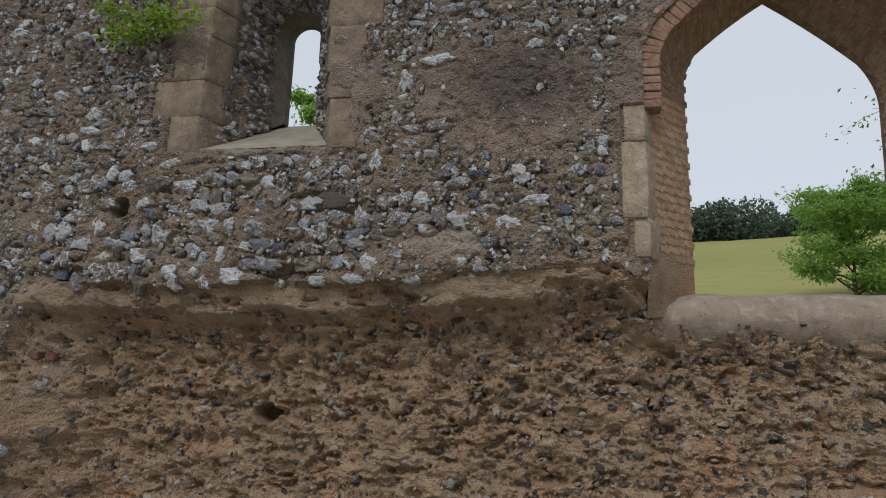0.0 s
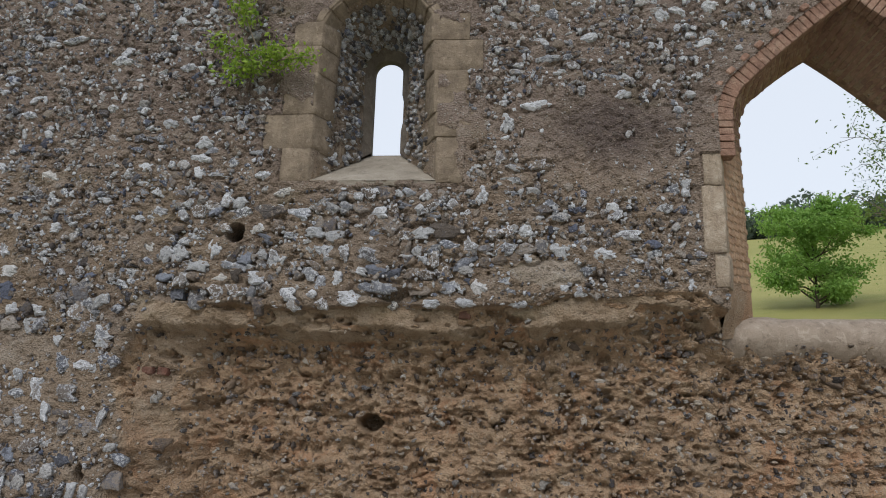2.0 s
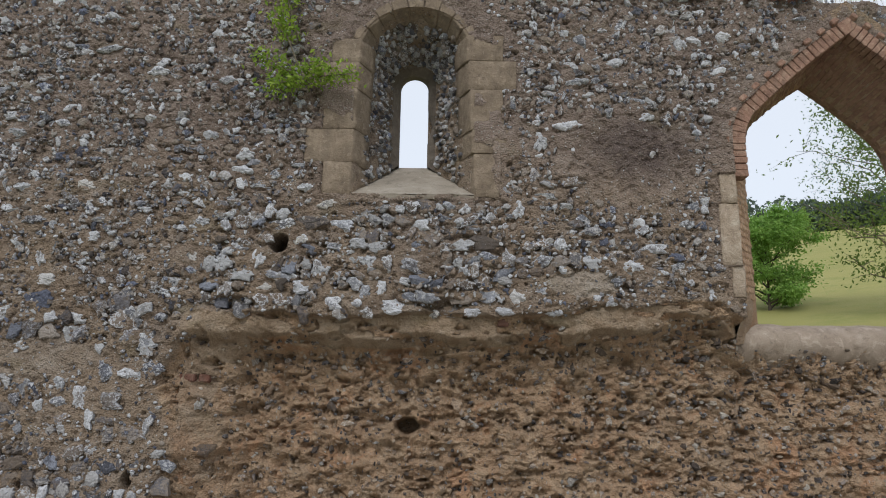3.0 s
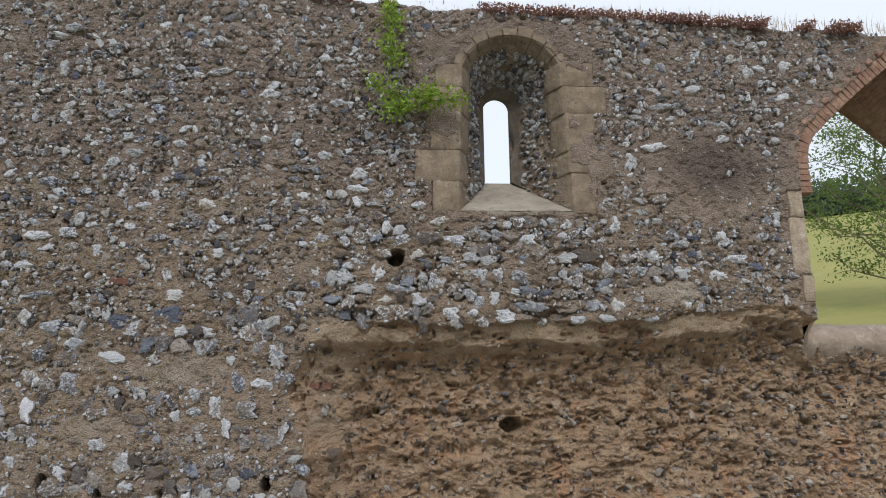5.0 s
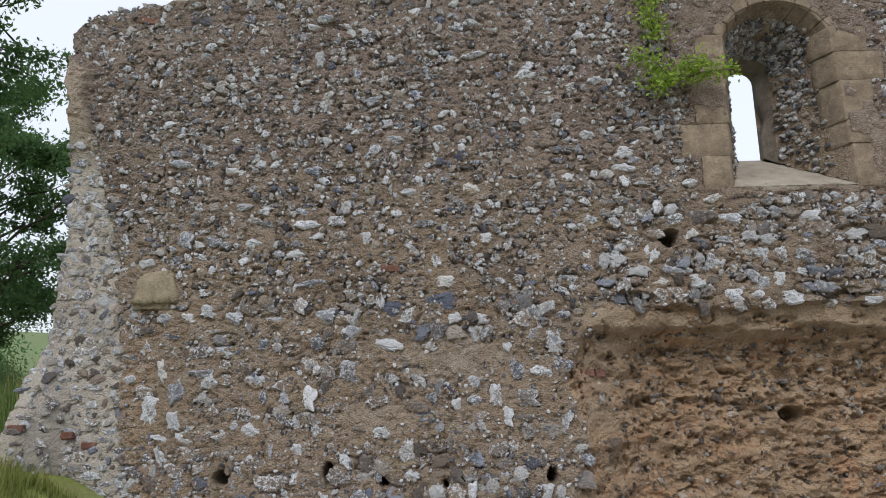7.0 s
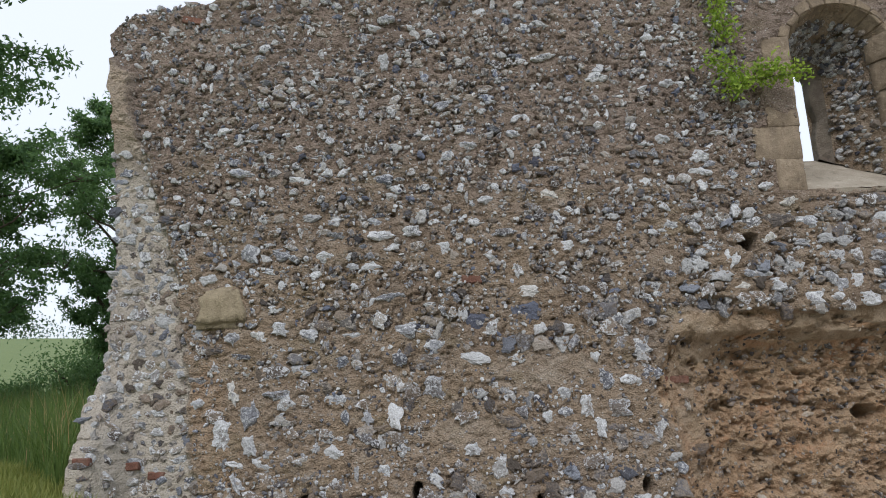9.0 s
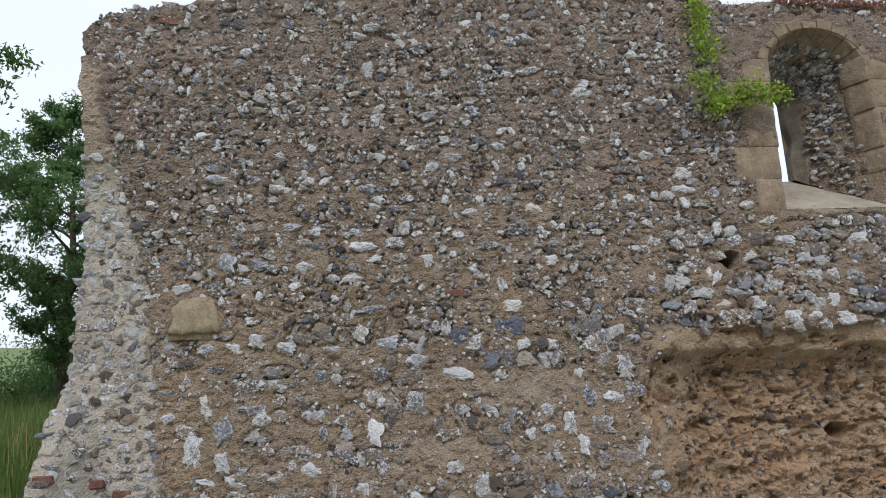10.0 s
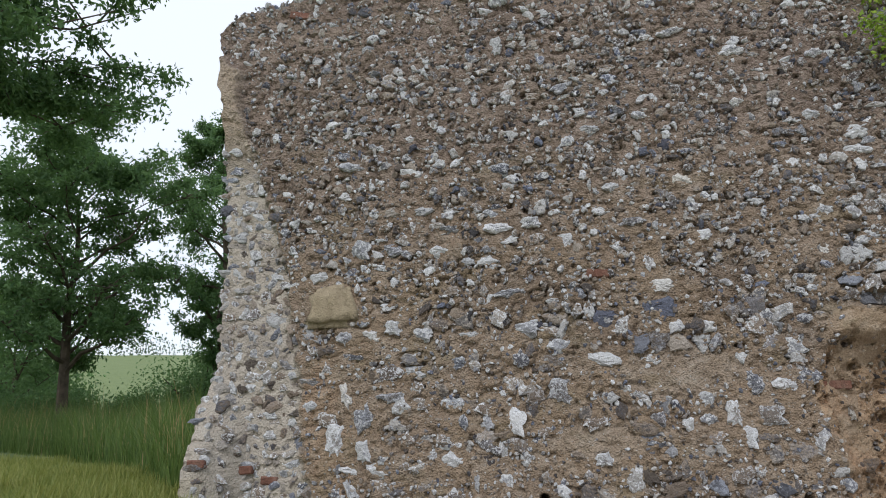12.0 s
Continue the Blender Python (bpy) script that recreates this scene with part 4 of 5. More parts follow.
def courses(z_from, z_to, pitch, w_lo, w_hi, x_from, x_to, seed):
    q = np.random.default_rng(seed)
    rows, z = [], z_from
    while z < z_to:
        x = x_from + q.uniform(0, w_hi)
        hgt = pitch * q.uniform(0.85, 1.2)
        while x < x_to:
            w = (w_lo + (w_hi - w_lo) * q.random() ** 1.5) * (1.4 if q.random() < 0.12 else 1)
            rows.append((x + w / 2, z + q.normal() * pitch * 0.12 + 0.04 * math.sin(x * 0.9 + z), w, max(hgt * q.uniform(0.6, 1.2), 0.45 * w)))
            x += w + q.uniform(0.0, 0.03)
        z += hgt
    return np.array(rows)


def lay(rows, density, seed, depth=(0.03, 0.06), squash=0.63, turn=0.22, proud=(0.010, 0.026)):
    """Keep the stones that fall on free wall, and seat them in its face."""
    q = np.random.default_rng(seed)
    x, z = rows[:, 0], rows[:, 1]
    d = density(x, z)
    ok = (q.random(len(rows)) < d) & clear(x, z) & (z < wall_top(x) - 0.06) & (x > left_edge(z) - 0.02)
    rows = rows[ok]
    y = surface(rows[:, 0], rows[:, 1])[0]
    dep = q.uniform(*depth, len(rows))
    return np.stack([rows[:, 0], y + dep - q.uniform(*proud, len(rows)), rows[:, 1], rows[:, 2] * squash, dep, rows[:, 3] * squash, q.normal(size=len(rows)) * turn], -1)


def in_core(x, z):
    return recess_depth(x, z) > 0.04


def in_repair(x, z):
    return x < repair_edge(z)


def bare_at(x, z):
    s_, m_, b_ = surface(x, z)
    return np.maximum(b_ * 0.97, m_["plaster"])


def in_band(x, z):
    return (x > -5.0) & (x < -1.65 + 0.5 * np.sin(z * 9.0)) & (z < 3.5 - 0.25 * smooth(-2.2, -1.4, x))


band_set = lay(courses(2.44, 3.6, 0.118, 0.085, 0.20, -5.0, 0.0, 19), lambda x, z: np.where(in_core(x, z) | ~in_band(x, z), 0, 0.93) * (1 - bare_at(x, z)), 20, (0.04, 0.075), 0.72, 0.25, (0.016, 0.034))
upper = courses(2.42, 6.0, 0.088, 0.045, 0.145, -10.6, 3.8, 1)
upper_set = lay(upper, lambda x, z: np.where(in_core(x, z) | in_repair(x, z) | in_band(x, z), 0, (1.0 - 0.2 * (z < 3.0) * (x < -5.3)) * (1 - bare_at(x, z)) * (0.38 + 0.6 * fbm(np.stack([x, z], -1) * 1.6, 77, 3))), 2)
lower = courses(0.0, 2.5, 0.135, 0.07, 0.23, -10.2, -5.15, 3)
lower_set = lay(lower, lambda x, z: np.where(in_core(x, z) | in_repair(x, z), 0, 0.58 + 0.35 * smooth(1.4, 0.9, z)) * (1 - bare_at(x, z)), 4, (0.035, 0.07), 0.70, 0.3, (0.014, 0.032))
repair = courses(0.3, 4.6, 0.085, 0.05, 0.15, -10.65, -9.4, 5)
repair_set = lay(repair, lambda x, z: np.where(in_repair(x, z), 1.0 * smooth(4.6, 4.0, z), 0), 6, (0.03, 0.05), 0.72, 0.3, (0.014, 0.028))
core = courses(0.0, 2.42, 0.062, 0.04, 0.115, -5.2, 3.7, 7)
core_set = lay(core, lambda x, z: np.where(in_core(x, z), (0.24 + 0.35 * smooth(0.6, 0.4, lip(x) - z) * smooth(0.12, 0.2, lip(x) - z) + 0.3 * smooth(-1.5, -0.2, x)) * (1 - bare_at(x, z)), 0), 8, (0.03, 0.075), 0.52, 0.35, (0.01, 0.04))
chips = courses(0.0, 6.0, 0.042, 0.02, 0.055, -10.6, 3.7, 9)
chip_set = lay(chips, lambda x, z: np.where(in_core(x, z) | in_repair(x, z), 0, 0.45) * (1 - 0.93 * bare_at(x, z)), 10, (0.012, 0.026), 0.55, 0.5, (0.008, 0.022))
lumps = lay(courses(0.3, 2.3, 0.14, 0.07, 0.20, -5.0, 3.0, 25), lambda x, z: np.where(in_core(x, z), 0.10 * (1 - bare_at(x, z)), 0), 26, (0.05, 0.09), 0.45, 0.3, (0.02, 0.05))
core_chips = lay(courses(0.0, 2.45, 0.045, 0.02, 0.055, -5.2, 3.7, 13), lambda x, z: np.where(in_core(x, z), 0.32 * (1 - bare_at(x, z)), 0), 14, (0.012, 0.03), 0.5, 0.5, (0.006, 0.022))

pick = np.random.default_rng(3).permutation(len(lower_set))
for x, y, z, w, d, h, turn in lower_set[pick[:165]]:
    ob = new("flint", r_.choice(LONE[M_FLINT_ONE]))
    ob.parent = wall
    ob.matrix_basis = pose(x, y, z, 0, math.degrees(turn), 0) @ Matrix.Diagonal((w, d, h, 1))
facing = upper_set
tagged(child("pale_flints", scatter_mesh("pale_flints", np.concatenate([band_set, repair_set, lower_set[pick[165:]]]), SHAPES, M_PALEFLINT), wall), "white and blue-grey flint nodules", kind="stuff")
stuff = tagged(child("flint_facing", scatter_mesh("flint_facing", facing, SHAPES, M_FLINT), wall), "grey, white and brown flint nodules in courses", kind="stuff")
tagged(child("core_rubble", scatter_mesh("core_rubble", np.concatenate([core_set, lumps]), SHAPES, M_CORE), wall), "brown and black flint rubble of the wall core", kind="stuff")
tagged(child("flint_chips", scatter_mesh("flint_chips", chip_set, CHIPS, M_FLINT), wall), "small flint chips in the mortar", kind="stuff")
tagged(child("core_chips", scatter_mesh("core_chips", core_chips, CHIPS, M_CORE), wall), "small rubble chips in the core", kind="stuff")

# joints raked out round the stones, and holes where small stones have dropped out
def rake(x, z, w, h, depth, lo=0.7, hi=1.4, full=False):
    i0 = int(np.searchsorted(GX[:, nz // 2], x - hi * w - 0.03))
    i1 = int(np.searchsorted(GX[:, nz // 2], x + hi * w + 0.03)) + 1
    col = GZ[min(i0, nx - 1)]
    k0, k1 = int(np.searchsorted(col, z - hi * h)), int(np.searchsorted(col, z + hi * h)) + 1
    if i1 - i0 < 1 or k1 - k0 < 1:
        return
    d = np.hypot((GX[i0:i1, k0:k1] - x) / w, (GZ[i0:i1, k0:k1] - z) / h)
    GY[i0:i1, k0:k1] += depth * smooth(hi, 1.0, d) * (1.0 if full else smooth(lo, 0.95, d))


q = np.random.default_rng(91)
for stones, most in ((upper_set, 0.030), (lower_set, 0.032), (band_set, 0.040), (core_set, 0.016), (lumps, 0.02)):
    for row in stones:
        rake(row[0], row[2], row[3], row[5], q.uniform(0.1, 1.0) * most)
for (x, z, w, h), _ in SINGLES:
    rake(x, z, w * 0.52, h * 0.54, q.uniform(0.3, 1.0) * 0.018)
px, pz = q.uniform(-10.0, 0.1, 1300), q.uniform(0.7, 5.9, 1300)
sound = clear(px, pz) & (bare_at(px, pz) < 0.3) & (px > repair_edge(pz) + 0.1)
for x, z, in_rubble in zip(px[sound], pz[sound], in_core(px, pz)[sound]):
    w = q.uniform(0.008, 0.02) * (1.5 if in_rubble else 1.0)
    rake(x, z, w * q.uniform(0.9, 2.4), w, q.uniform(0.02, 0.06), 0, 1.4, True)
px, pz = q.uniform(-5.0, 1.6, 330), q.uniform(0.5, 2.3, 330)
for x, z in zip(px[in_core(px, pz)], pz[in_core(px, pz)]):
    w = q.uniform(0.010, 0.034)
    rake(x, z, w * q.uniform(1.2, 3.0), w, q.uniform(0.02, 0.065), 0, 1.4, True)
cx, cz = (GX[:-1, :-1] + GX[1:, 1:]) / 2, (GZ[:-1, :-1] + GZ[1:, 1:]) / 2
keep = ~(inside_poly(cx, cz, WIN_F) | inside_poly(cx, cz, ARCH_F))
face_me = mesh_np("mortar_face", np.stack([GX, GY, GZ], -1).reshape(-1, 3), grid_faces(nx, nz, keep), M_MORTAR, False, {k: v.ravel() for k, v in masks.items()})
child("mortar_face", face_me, wall, "brown lime mortar bedding")

# single bricks and the sandstone block in the facing
FACE_BRICK = brick_mesh("brick", 0.205, 0.09, 0.075, M_RED, 0.008, 40)
for x, z, turn, k in ((-6.97, 2.84, 3, 1.0), (-10.25, 1.27, -2, 1.0), (-10.52, 1.35, 0, 0.75), (-10.0, 1.17, 4, 0.8), (-5.08, 1.80, 0, 0.8), (-4.93, 1.80, 5, 0.5), (-2.05, 2.36, 6, 0.5), (-9.75, 5.80, 12, 1.1)):
    y = float(surface(np.array([x]), np.array([z]))[0][0])
    ob = new("brick", FACE_BRICK)
    ob.parent = wall
    ob.matrix_basis = pose(x, y + 0.033, z, 0, turn, 0) @ Matrix.Diagonal((k, 1, 1, 1))
prism("sandstone_block", [(-9.70, 6.11), (-9.54, 6.065), (-9.24, 6.055), (-9.08, 6.10), (-9.10, 6.36), (-9.68, 6.36)], 2.51, 2.90, M_TAN, wall, "large smooth tan sandstone block", 0.03, 3, 3, 0.34, 0.05)

# rubble lining of the window splay
items = []
q = np.random.default_rng(23)
for i in range(800):
    k = q.uniform(0, len(WIN_F) - 1.01)
    v = q.uniform(0.28, 0.97)
    i0, f0 = int(k), k - int(k)
    a = WIN_F[i0] * (1 - f0) + WIN_F[i0 + 1] * f0
    b = mid_w[i0] * (1 - f0) + mid_w[i0 + 1] * f0
    p = a * (1 - v) + b * v
    w = q.uniform(0.025, 0.07)
    items.append((p[0], WALL_Y + 0.02 + v * 0.75, p[1], w * 0.7, w, w * 0.6, q.normal() * 0.3))
tagged(child("splay_rubble", scatter_mesh("splay_rubble", np.array(items), CHIPS, M_FLINT), window), "flint rubble lining the splay", kind="stuff")


# ---------------------------------------------------------------- plants
def leaf_cloud(points, size, seed, droop=0.3, aspect=0.45):
    """Small folded leaves, each of two triangles, at the points given."""
    q = np.random.default_rng(seed)
    n = len(points)
    d = q.normal(size=(n, 3))
    d[:, 2] -= droop
    d /= np.linalg.norm(d, axis=1)[:, None]
    s = np.cross(d, q.normal(size=(n, 3)))
    s /= np.linalg.norm(s, axis=1)[:, None]
    ln = (size * q.uniform(0.6, 1.4, n))[:, None]
    w = ln * aspect
    p = np.asarray(points)
    up = np.cross(d, s) * ln * 0.12
    v = np.stack([p, p + d * ln * 0.5 + s * w * 0.5 + up, p + d * ln, p + d * ln * 0.5 - s * w * 0.5 + up], 1).reshape(-1, 3)
    b = np.arange(n)[:, None] * 4
    return v, b + np.array([[0, 1, 2, 3]])


def tube(bm, path, radii, sides=6):
    rings = []
    for i, p in enumerate(path):
        d = (path[min(i + 1, len(path) - 1)] - path[max(i - 1, 0)]).normalized()
        a = d.orthogonal().normalized()
        b = d.cross(a)
        rings.append([bm.verts.new(p + (a * math.cos(2 * math.pi * k / sides) + b * math.sin(2 * math.pi * k / sides)) * radii[i]) for k in range(sides)])
    for r0, r1 in zip(rings, rings[1:]):
        for k in range(sides):
            bm.faces.new((r0[k], r0[(k + 1) % sides], r1[(k + 1) % sides], r1[k]))


def tree(name, label, x, y, height, spread, leaves, leaf, mat, seed, bark=M_BARK, radius=0.0, first=0.25, limbs=16, group="", category="tree", lean=0.0, tuft=0.28):
    """A tapered trunk with limbs and twigs, and leaves in loose tufts along them."""
    rr = random.Random(seed)
    z = float(ground_z(x, y)) - 0.1
    root = thing(name, label, category, group, at=(x, y, z))
    radius = radius or height * 0.018
    bm = bmesh.new()
    path, n = [], 9
    drift = Vector((lean, 0, 0))
    for i in range(n + 1):
        t = i / n
        path.append(Vector((drift.x * t * height + rr.uniform(-1, 1) * 0.02 * height * t, rr.uniform(-1, 1) * 0.02 * height * t, t * height * 0.92)))
    tube(bm, path, [radius * (1 - 0.93 * i / n) * (1.35 if i == 0 else 1) for i in range(n + 1)], 8)
    tufts = []
    for k in range(limbs):
        t = first + (0.97 - first) * (k + rr.random()) / limbs
        i = min(int(t * n), n - 1)
        base = path[i].lerp(path[i + 1], t * n - i)
        ang = k * 2.399 + rr.uniform(-0.4, 0.4)
        reach = spread * (0.35 + 0.65 * math.sin(math.pi * min(1, (t - first) / (1 - first) * 0.8 + 0.18))) * rr.uniform(0.7, 1.1)
        rise = reach * rr.uniform(0.2, 0.75)
        pts = [base + Vector((math.cos(ang) * reach * u, math.sin(ang) * reach * u, rise * u ** 0.8)) + Vector((rr.uniform(-1, 1), rr.uniform(-1, 1), rr.uniform(-1, 1))) * reach * 0.06 * (u > 0) for u in (0, 0.25, 0.5, 0.75, 1)]
        r0 = radius * (1 - t) * 0.55 + 0.008
        tube(bm, pts, [r0, r0 * 0.75, r0 * 0.5, r0 * 0.3, r0 * 0.1], 5)
        for m in range(9):
            u = rr.uniform(0.3, 1.0)
            j = min(int(u * 4), 3)
            q0 = pts[j].lerp(pts[j + 1], u * 4 - j)
            q1 = q0 + Vector((rr.uniform(-1, 1), rr.uniform(-1, 1), rr.uniform(-0.3, 0.9))) * reach * 0.33
            tube(bm, [q0, q0.lerp(q1, 0.5) + Vector((0, 0, 0.03 * reach)), q1], [r0 * 0.3, r0 * 0.2, r0 * 0.06], 4)
            tufts += [(q1, tuft * spread * rr.uniform(0.5, 1.1)), (q0.lerp(q1, 0.5), tuft * spread * 0.6)]
    part("trunk", bm, bark, root)
    q = np.random.default_rng(seed)
    centre = np.array([t_[0][:] for t_ in tufts])
    rad = np.array([t_[1] for t_ in tufts])
    pick = q.integers(len(tufts), size=leaves)
    pts = centre[pick] + q.normal(size=(leaves, 3)) * (rad[pick] * 0.42)[:, None] * [1, 1, 0.6]
    v, f = leaf_cloud(pts, leaf, seed)
    child("crown", mesh_np("crown", v, f, mat, True), root, "loose crown of small leaves")
    return root


def polar(az, d, cx=-7.76, cy=-0.34):
    az -= 2.6
    return cx + d * math.sin(radians(az)), cy + d * math.cos(radians(az))


x, y = polar(-30.5, 23)
tree("tree", "tall leafy tree with a dark slender trunk in long grass", x, y, 9.6, 3.3, 42000, 0.15, M_LEAF_DARK, 3, tuft=0.17, limbs=34, first=0.2)
x, y = polar(-20.0, 27)
tree("tree", "tall thin open tree beside the end of the wall", x, y, 12.6, 2.4, 44000, 0.14, M_LEAF_DARK, 5, tuft=0.2, limbs=34, first=0.13)
x, y = polar(-45.2, 14)
tree("tree", "large overhanging dark leafy tree", x, y, 13.2, 4.1, 185000, 0.12, M_LEAF_DARK, 8, tuft=0.16, limbs=54, first=0.33, radius=0.26)
x, y = polar(-33.5, 30)
tree("tree", "broad dark tree behind the long grass", x, y, 5.4, 3.0, 20000, 0.125, M_LEAF_DARK, 11, limbs=20, first=0.12)
tree("tree", "slim leafy tree behind the wall", -8.7, 20.6, 10.6, 1.5, 9000, 0.16, M_LEAF_ASH, 15, limbs=18, first=0.25)
tree("small_ash_tree", "fresh green young ash tree on the meadow slope", 5.9, 18.3, 2.7, 1.45, 20000, 0.095, M_LEAF_ASH, 21, first=0.03, limbs=24, radius=0.045)
tree("shrub", "half-bare twiggy shrub with thin olive leaves", 7.65, 14.2, 5.6, 2.3, 12000, 0.085, M_LEAF_THIN, 27, M_TWIG, 0.06, 0.08, 40, lean=-0.12)


def bush(name, label, x, y, w, h, leaves, leaf, mat, seed, category="bush", group=""):
    """A low mass of leaves on short stems, uneven in outline."""
    q = np.random.default_rng(seed)
    z = float(ground_z(x, y)) - 0.05
    root = thing(name, label, category, group, at=(x, y, z))
    bm = bmesh.new()
    tips = []
    for k in range(14):
        a, r = q.uniform(0, 6.28), q.uniform(0.2, 0.95)
        tip = Vector((math.cos(a) * r * w / 2, math.sin(a) * r * w / 2, h * (1 - 0.55 * r * r) * q.uniform(0.6, 1.0)))
        tube(bm, [Vector((0, 0, 0)), tip * 0.5 + Vector((0, 0, h * 0.08)), tip], [0.03 * h, 0.018 * h, 0.005], 5)
        tips += [tip, tip * 0.65, tip * 0.4]
    part("stems", bm, M_BARK, root)
    c = np.array([t_[:] for t_ in tips])
    pts = c[q.integers(len(c), size=leaves)] + q.normal(size=(leaves, 3)) * [w * 0.13, w * 0.13, h * 0.13]
    pts[:, 2] = np.abs(pts[:, 2])
    v, f = leaf_cloud(pts, leaf, seed)
    child("foliage", mesh_np("foliage", v, f, mat, True), root, "small dense leaves")
    return root


for az, d, w, h, sd in ((-21.3, 31, 4.2, 3.1, 1), (-18.5, 33, 4.0, 3.0, 2), (-26.2, 30, 2.4, 1.4, 3), (-33, 33, 5.0, 2.4, 4), (-37, 26, 5, 2.6, 6), (-35.5, 46, 8, 3.4, 9), (-31.5, 28, 3.2, 1.8, 11)):
    x, y = polar(az, d)
    bush("bush", "dark leafy hedge bush at the field edge", x, y, w, h, 11000, 0.13 if d < 40 else 0.3, M_LEAF_DARK, 40 + sd, group="hedge bushes at the field edge")

# far woods along the ridges
q = np.random.default_rng(31)
pts = []
for k in range(520):
    if k < 330:
        az, d = q.uniform(2, 48), q.uniform(90, 108)
    else:
        az, d = q.uniform(-48, 2), q.uniform(150, 190)
    x, y = -4 + d * math.sin(radians(az)), d * math.cos(radians(az))
    hgt = q.uniform(3.0, 5.2) * (1.0 if k < 330 else 1.6) * (0.72 + 0.5 * vnoise(np.array([az * 0.16, 0.0]), 3))
    z = float(ground_z(x, y))
    m = 380 if k < 330 else 60
    c = q.normal(size=(m, 3))
    c /= np.linalg.norm(c, axis=1)[:, None]
    c *= q.uniform(0.8, 1.05, (m, 1))
    pts.append(c * [hgt * 0.55, hgt * 0.55, hgt * 0.5] + [x, y, z + hgt * 0.5])
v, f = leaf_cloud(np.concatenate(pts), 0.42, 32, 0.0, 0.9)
tagged(new("far_wood", mesh_np("far_wood", v, f, M_LEAF_HAZED, True)), "dark distant wood along the ridge of the hill", "wood", kind="stuff")


def blades(name, label, xy, h_lo, h_hi, width, mat, seed, droop=0.35, base=None):
    q = np.random.default_rng(seed)
    n = len(xy)
    z = ground_z(xy[:, 0], xy[:, 1]) - 0.03 if base is None else base
    h = q.uniform(h_lo, h_hi, n) * (0.35 + 1.3 * fbm(xy * 1.3, seed, 3))
    a = q.uniform(0, 6.283, n)
    dr = q.uniform(0.1, 1.0, n) * droop * h
    o = np.stack([xy[:, 0], xy[:, 1], z], -1)
    sd = np.stack([np.cos(a + 1.57), np.sin(a + 1.57), np.zeros(n)], -1) * width
    m = o + np.stack([np.cos(a) * dr * 0.3, np.sin(a) * dr * 0.3, h * 0.6], -1)
    t = o + np.stack([np.cos(a) * dr, np.sin(a) * dr, h], -1)
    v = np.stack([o - sd, o + sd, m + sd * 0.7, m - sd * 0.7, t], 1).reshape(-1, 3)
    b = np.arange(n)[:, None] * 5
    f = np.concatenate([b + [[0, 1, 2]], b + [[0, 2, 3]], b + [[3, 2, 4]]])
    return tagged(new(name, mesh_np(name, v, f, mat, True)), label, "grass", kind="stuff")


q = np.random.default_rng(33)
n = 75000
az, d = q.uniform(-44, -14, n), q.uniform(6, 27, n)
gxy = np.stack([-8 + d * np.sin(np.radians(az)), -0.7 + d * np.cos(np.radians(az))], -1)
tall = (gxy[:, 0] < -10.9) & (d > 6.0 + 0.95 * np.clip(-22.5 - az, 0, 14) + 1.5 * fbm(gxy * 0.6, 5, 2))
blades("tall_grass", "long seeding green meadow grass", gxy[tall], 0.25, 0.95, 0.007, M_GRASS, 34, 0.75)
blades("seed_grass", "pale seeding grass stems among the long grass", gxy[tall][::22], 0.6, 1.15, 0.004, M_STRAW, 38, 0.5)
n = 120000
az, d = q.uniform(-52, -12, n), q.uniform(4, 15, n)
gxy = np.stack([-8 + d * np.sin(np.radians(az)), -0.7 + d * np.cos(np.radians(az))], -1)
short = (gxy[:, 0] < np.where(gxy[:, 1] < 5.7, -9.3, -10.75)) & (fbm(gxy * 0.9, 6, 3) > 0.31)
blades("short_grass", "short yellow-green turf on a low bank", gxy[short], 0.05, 0.2, 0.005, M_TURF, 36, 0.7)

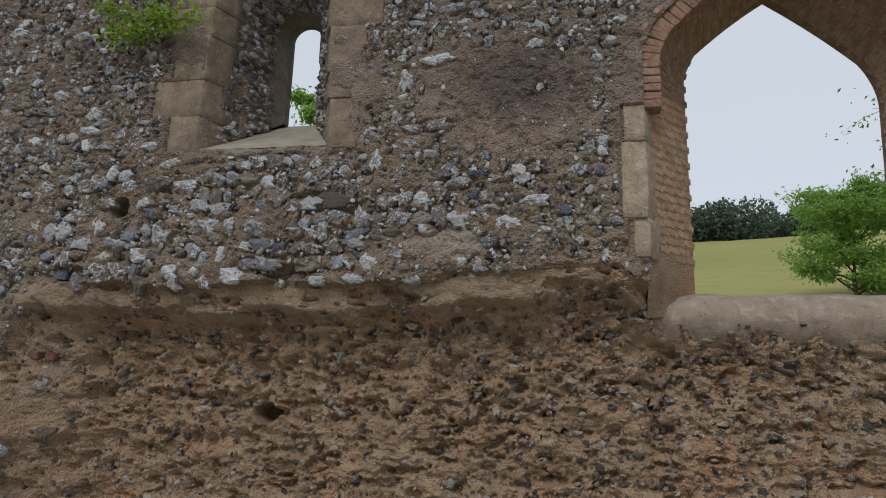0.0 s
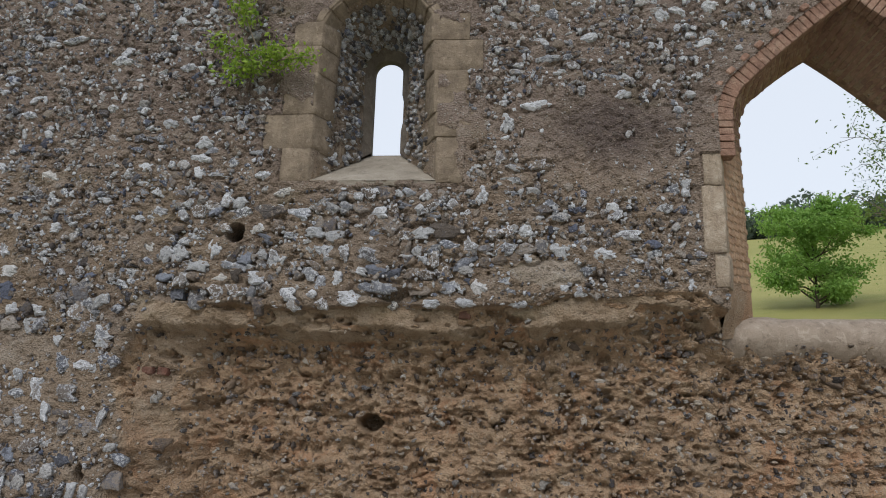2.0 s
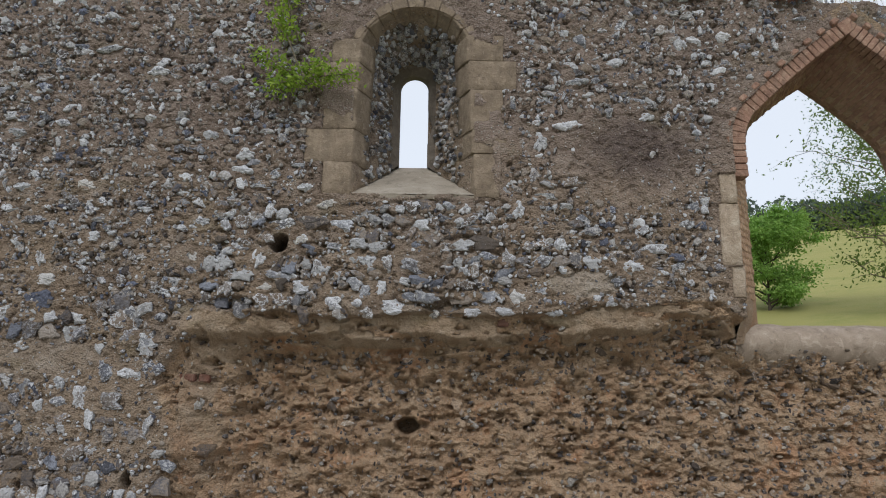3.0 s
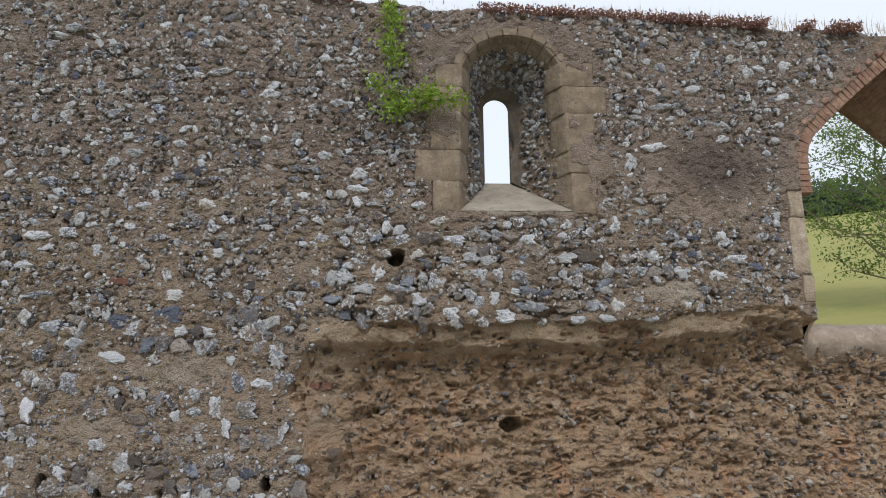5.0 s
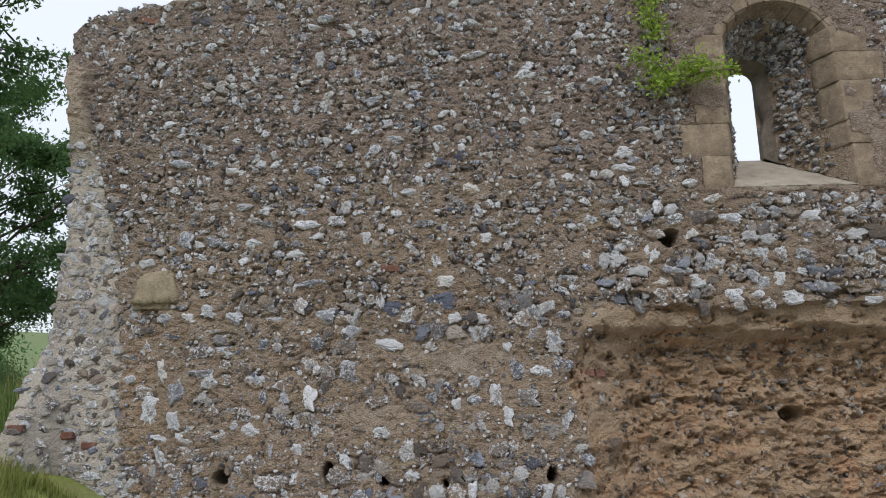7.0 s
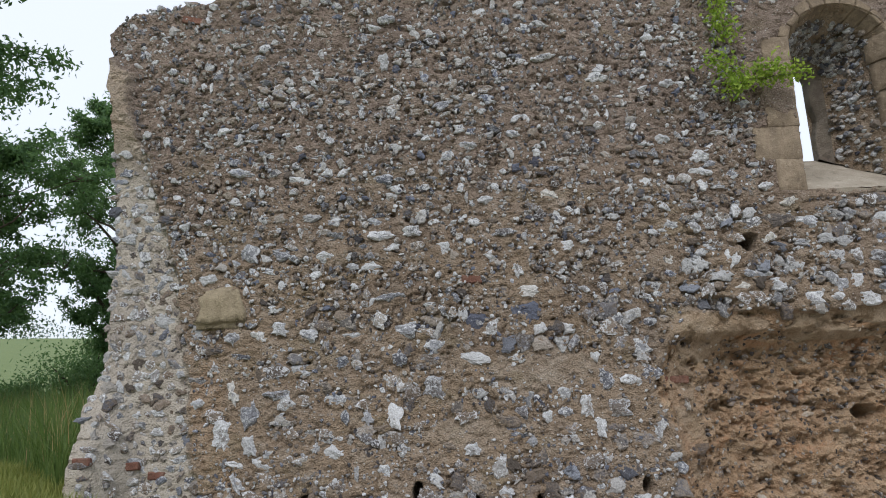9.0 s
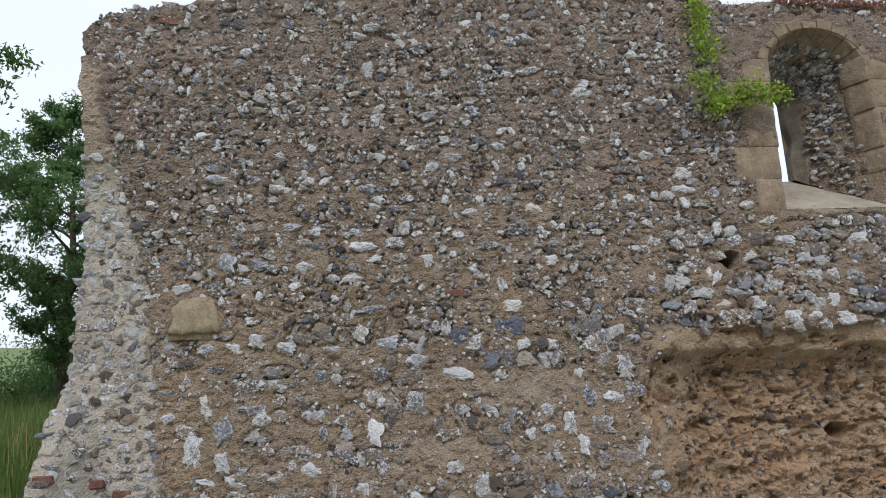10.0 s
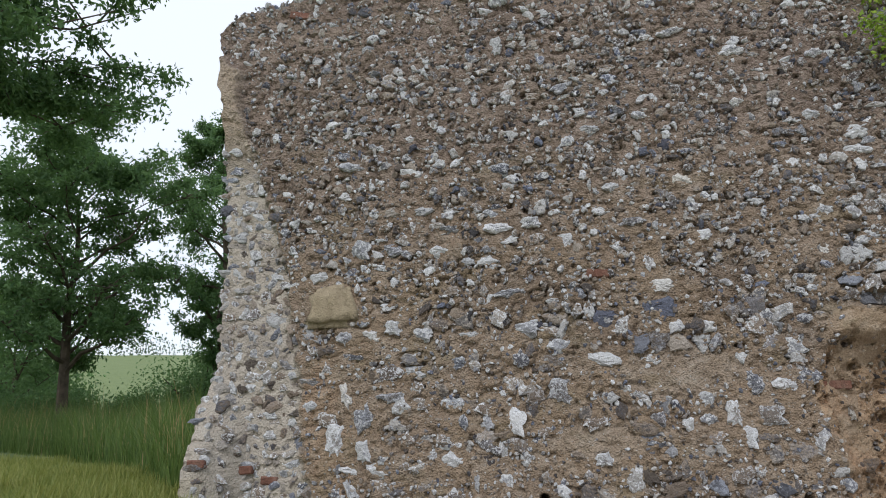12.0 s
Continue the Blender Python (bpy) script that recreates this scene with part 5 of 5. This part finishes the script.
# stonecrop and dry stems on the wall head
n = 52000
sx = q.uniform(-5.2, 3.6, n)
sx = sx[fbm(np.stack([sx * 1.4, sx * 0], -1), 8, 3) > 0.33]
sy = q.uniform(WALL_Y + 0.0, 6.5, len(sx))
sz = wall_top(sx) + q.uniform(-0.085, 0.015, len(sx))
v, f = leaf_cloud(np.stack([sx, sy, sz], -1), 0.032, 51, -0.1, 0.6)
tagged(new("stonecrop", mesh_np("stonecrop", v, f, M_SEDUM, True)), "red stonecrop growing along the wall head", "plant", kind="stuff")
sx = q.uniform(-4.0, 3.6, 1500)
sxy = np.stack([sx, q.uniform(6.0, 6.5, 1500)], -1)
blades("dry_grass", "thin dry grass stems on the wall head", sxy, 0.05, 0.16, 0.003, M_STRAW, 52, 0.6, wall_top(sx) - 0.01)

# leafy sprig rooted beside the window
sprig = thing("wall_sprig", "bright green leafy sprig rooted in the wall beside the window", "plant", at=(-4.05, 5.93, 4.72))
stems = [((0, 0, 0), (-0.22, -0.20, 0.12), (-0.42, -0.25, 0.20)), ((0, 0, 0), (0.2, -0.2, 0.0), (0.50, -0.22, 0.02)), ((0, 0, 0), (-0.18, -0.12, 0.45), (-0.26, -0.16, 0.75)),
         ((-0.1, 0, 0.5), (-0.2, -0.1, 0.85), (-0.26, -0.12, 1.15)), ((0, 0, 0), (-0.12, -0.2, -0.05), (-0.28, -0.24, -0.12)), ((0, 0, 0), (0.08, -0.24, 0.1), (0.22, -0.3, 0.06))]
leafpts, weights = [], []
for a, b, c in stems:
    bm = bmesh.new()
    pp = [Vector(a), Vector(b), Vector(c)]
    tube(bm, pp, [0.010, 0.007, 0.003], 5)
    part("stem", bm, M_TWIG, sprig)
    for k in range(250):
        t = q.uniform(0.55 if c[2] > 0.6 else 0.25, 1.03)
        p = (1 - t) ** 2 * np.array(a) + 2 * t * (1 - t) * np.array(b) + t * t * np.array(c)
        leafpts.append(p + q.normal(size=3) * [0.065, 0.05, 0.05])
v, f = leaf_cloud(np.array(leafpts), 0.05, 61, 0.2, 0.55)
child("leaves", mesh_np("leaves", v, f, M_LEAF_FERN, True), sprig, "small bright lobed leaves")
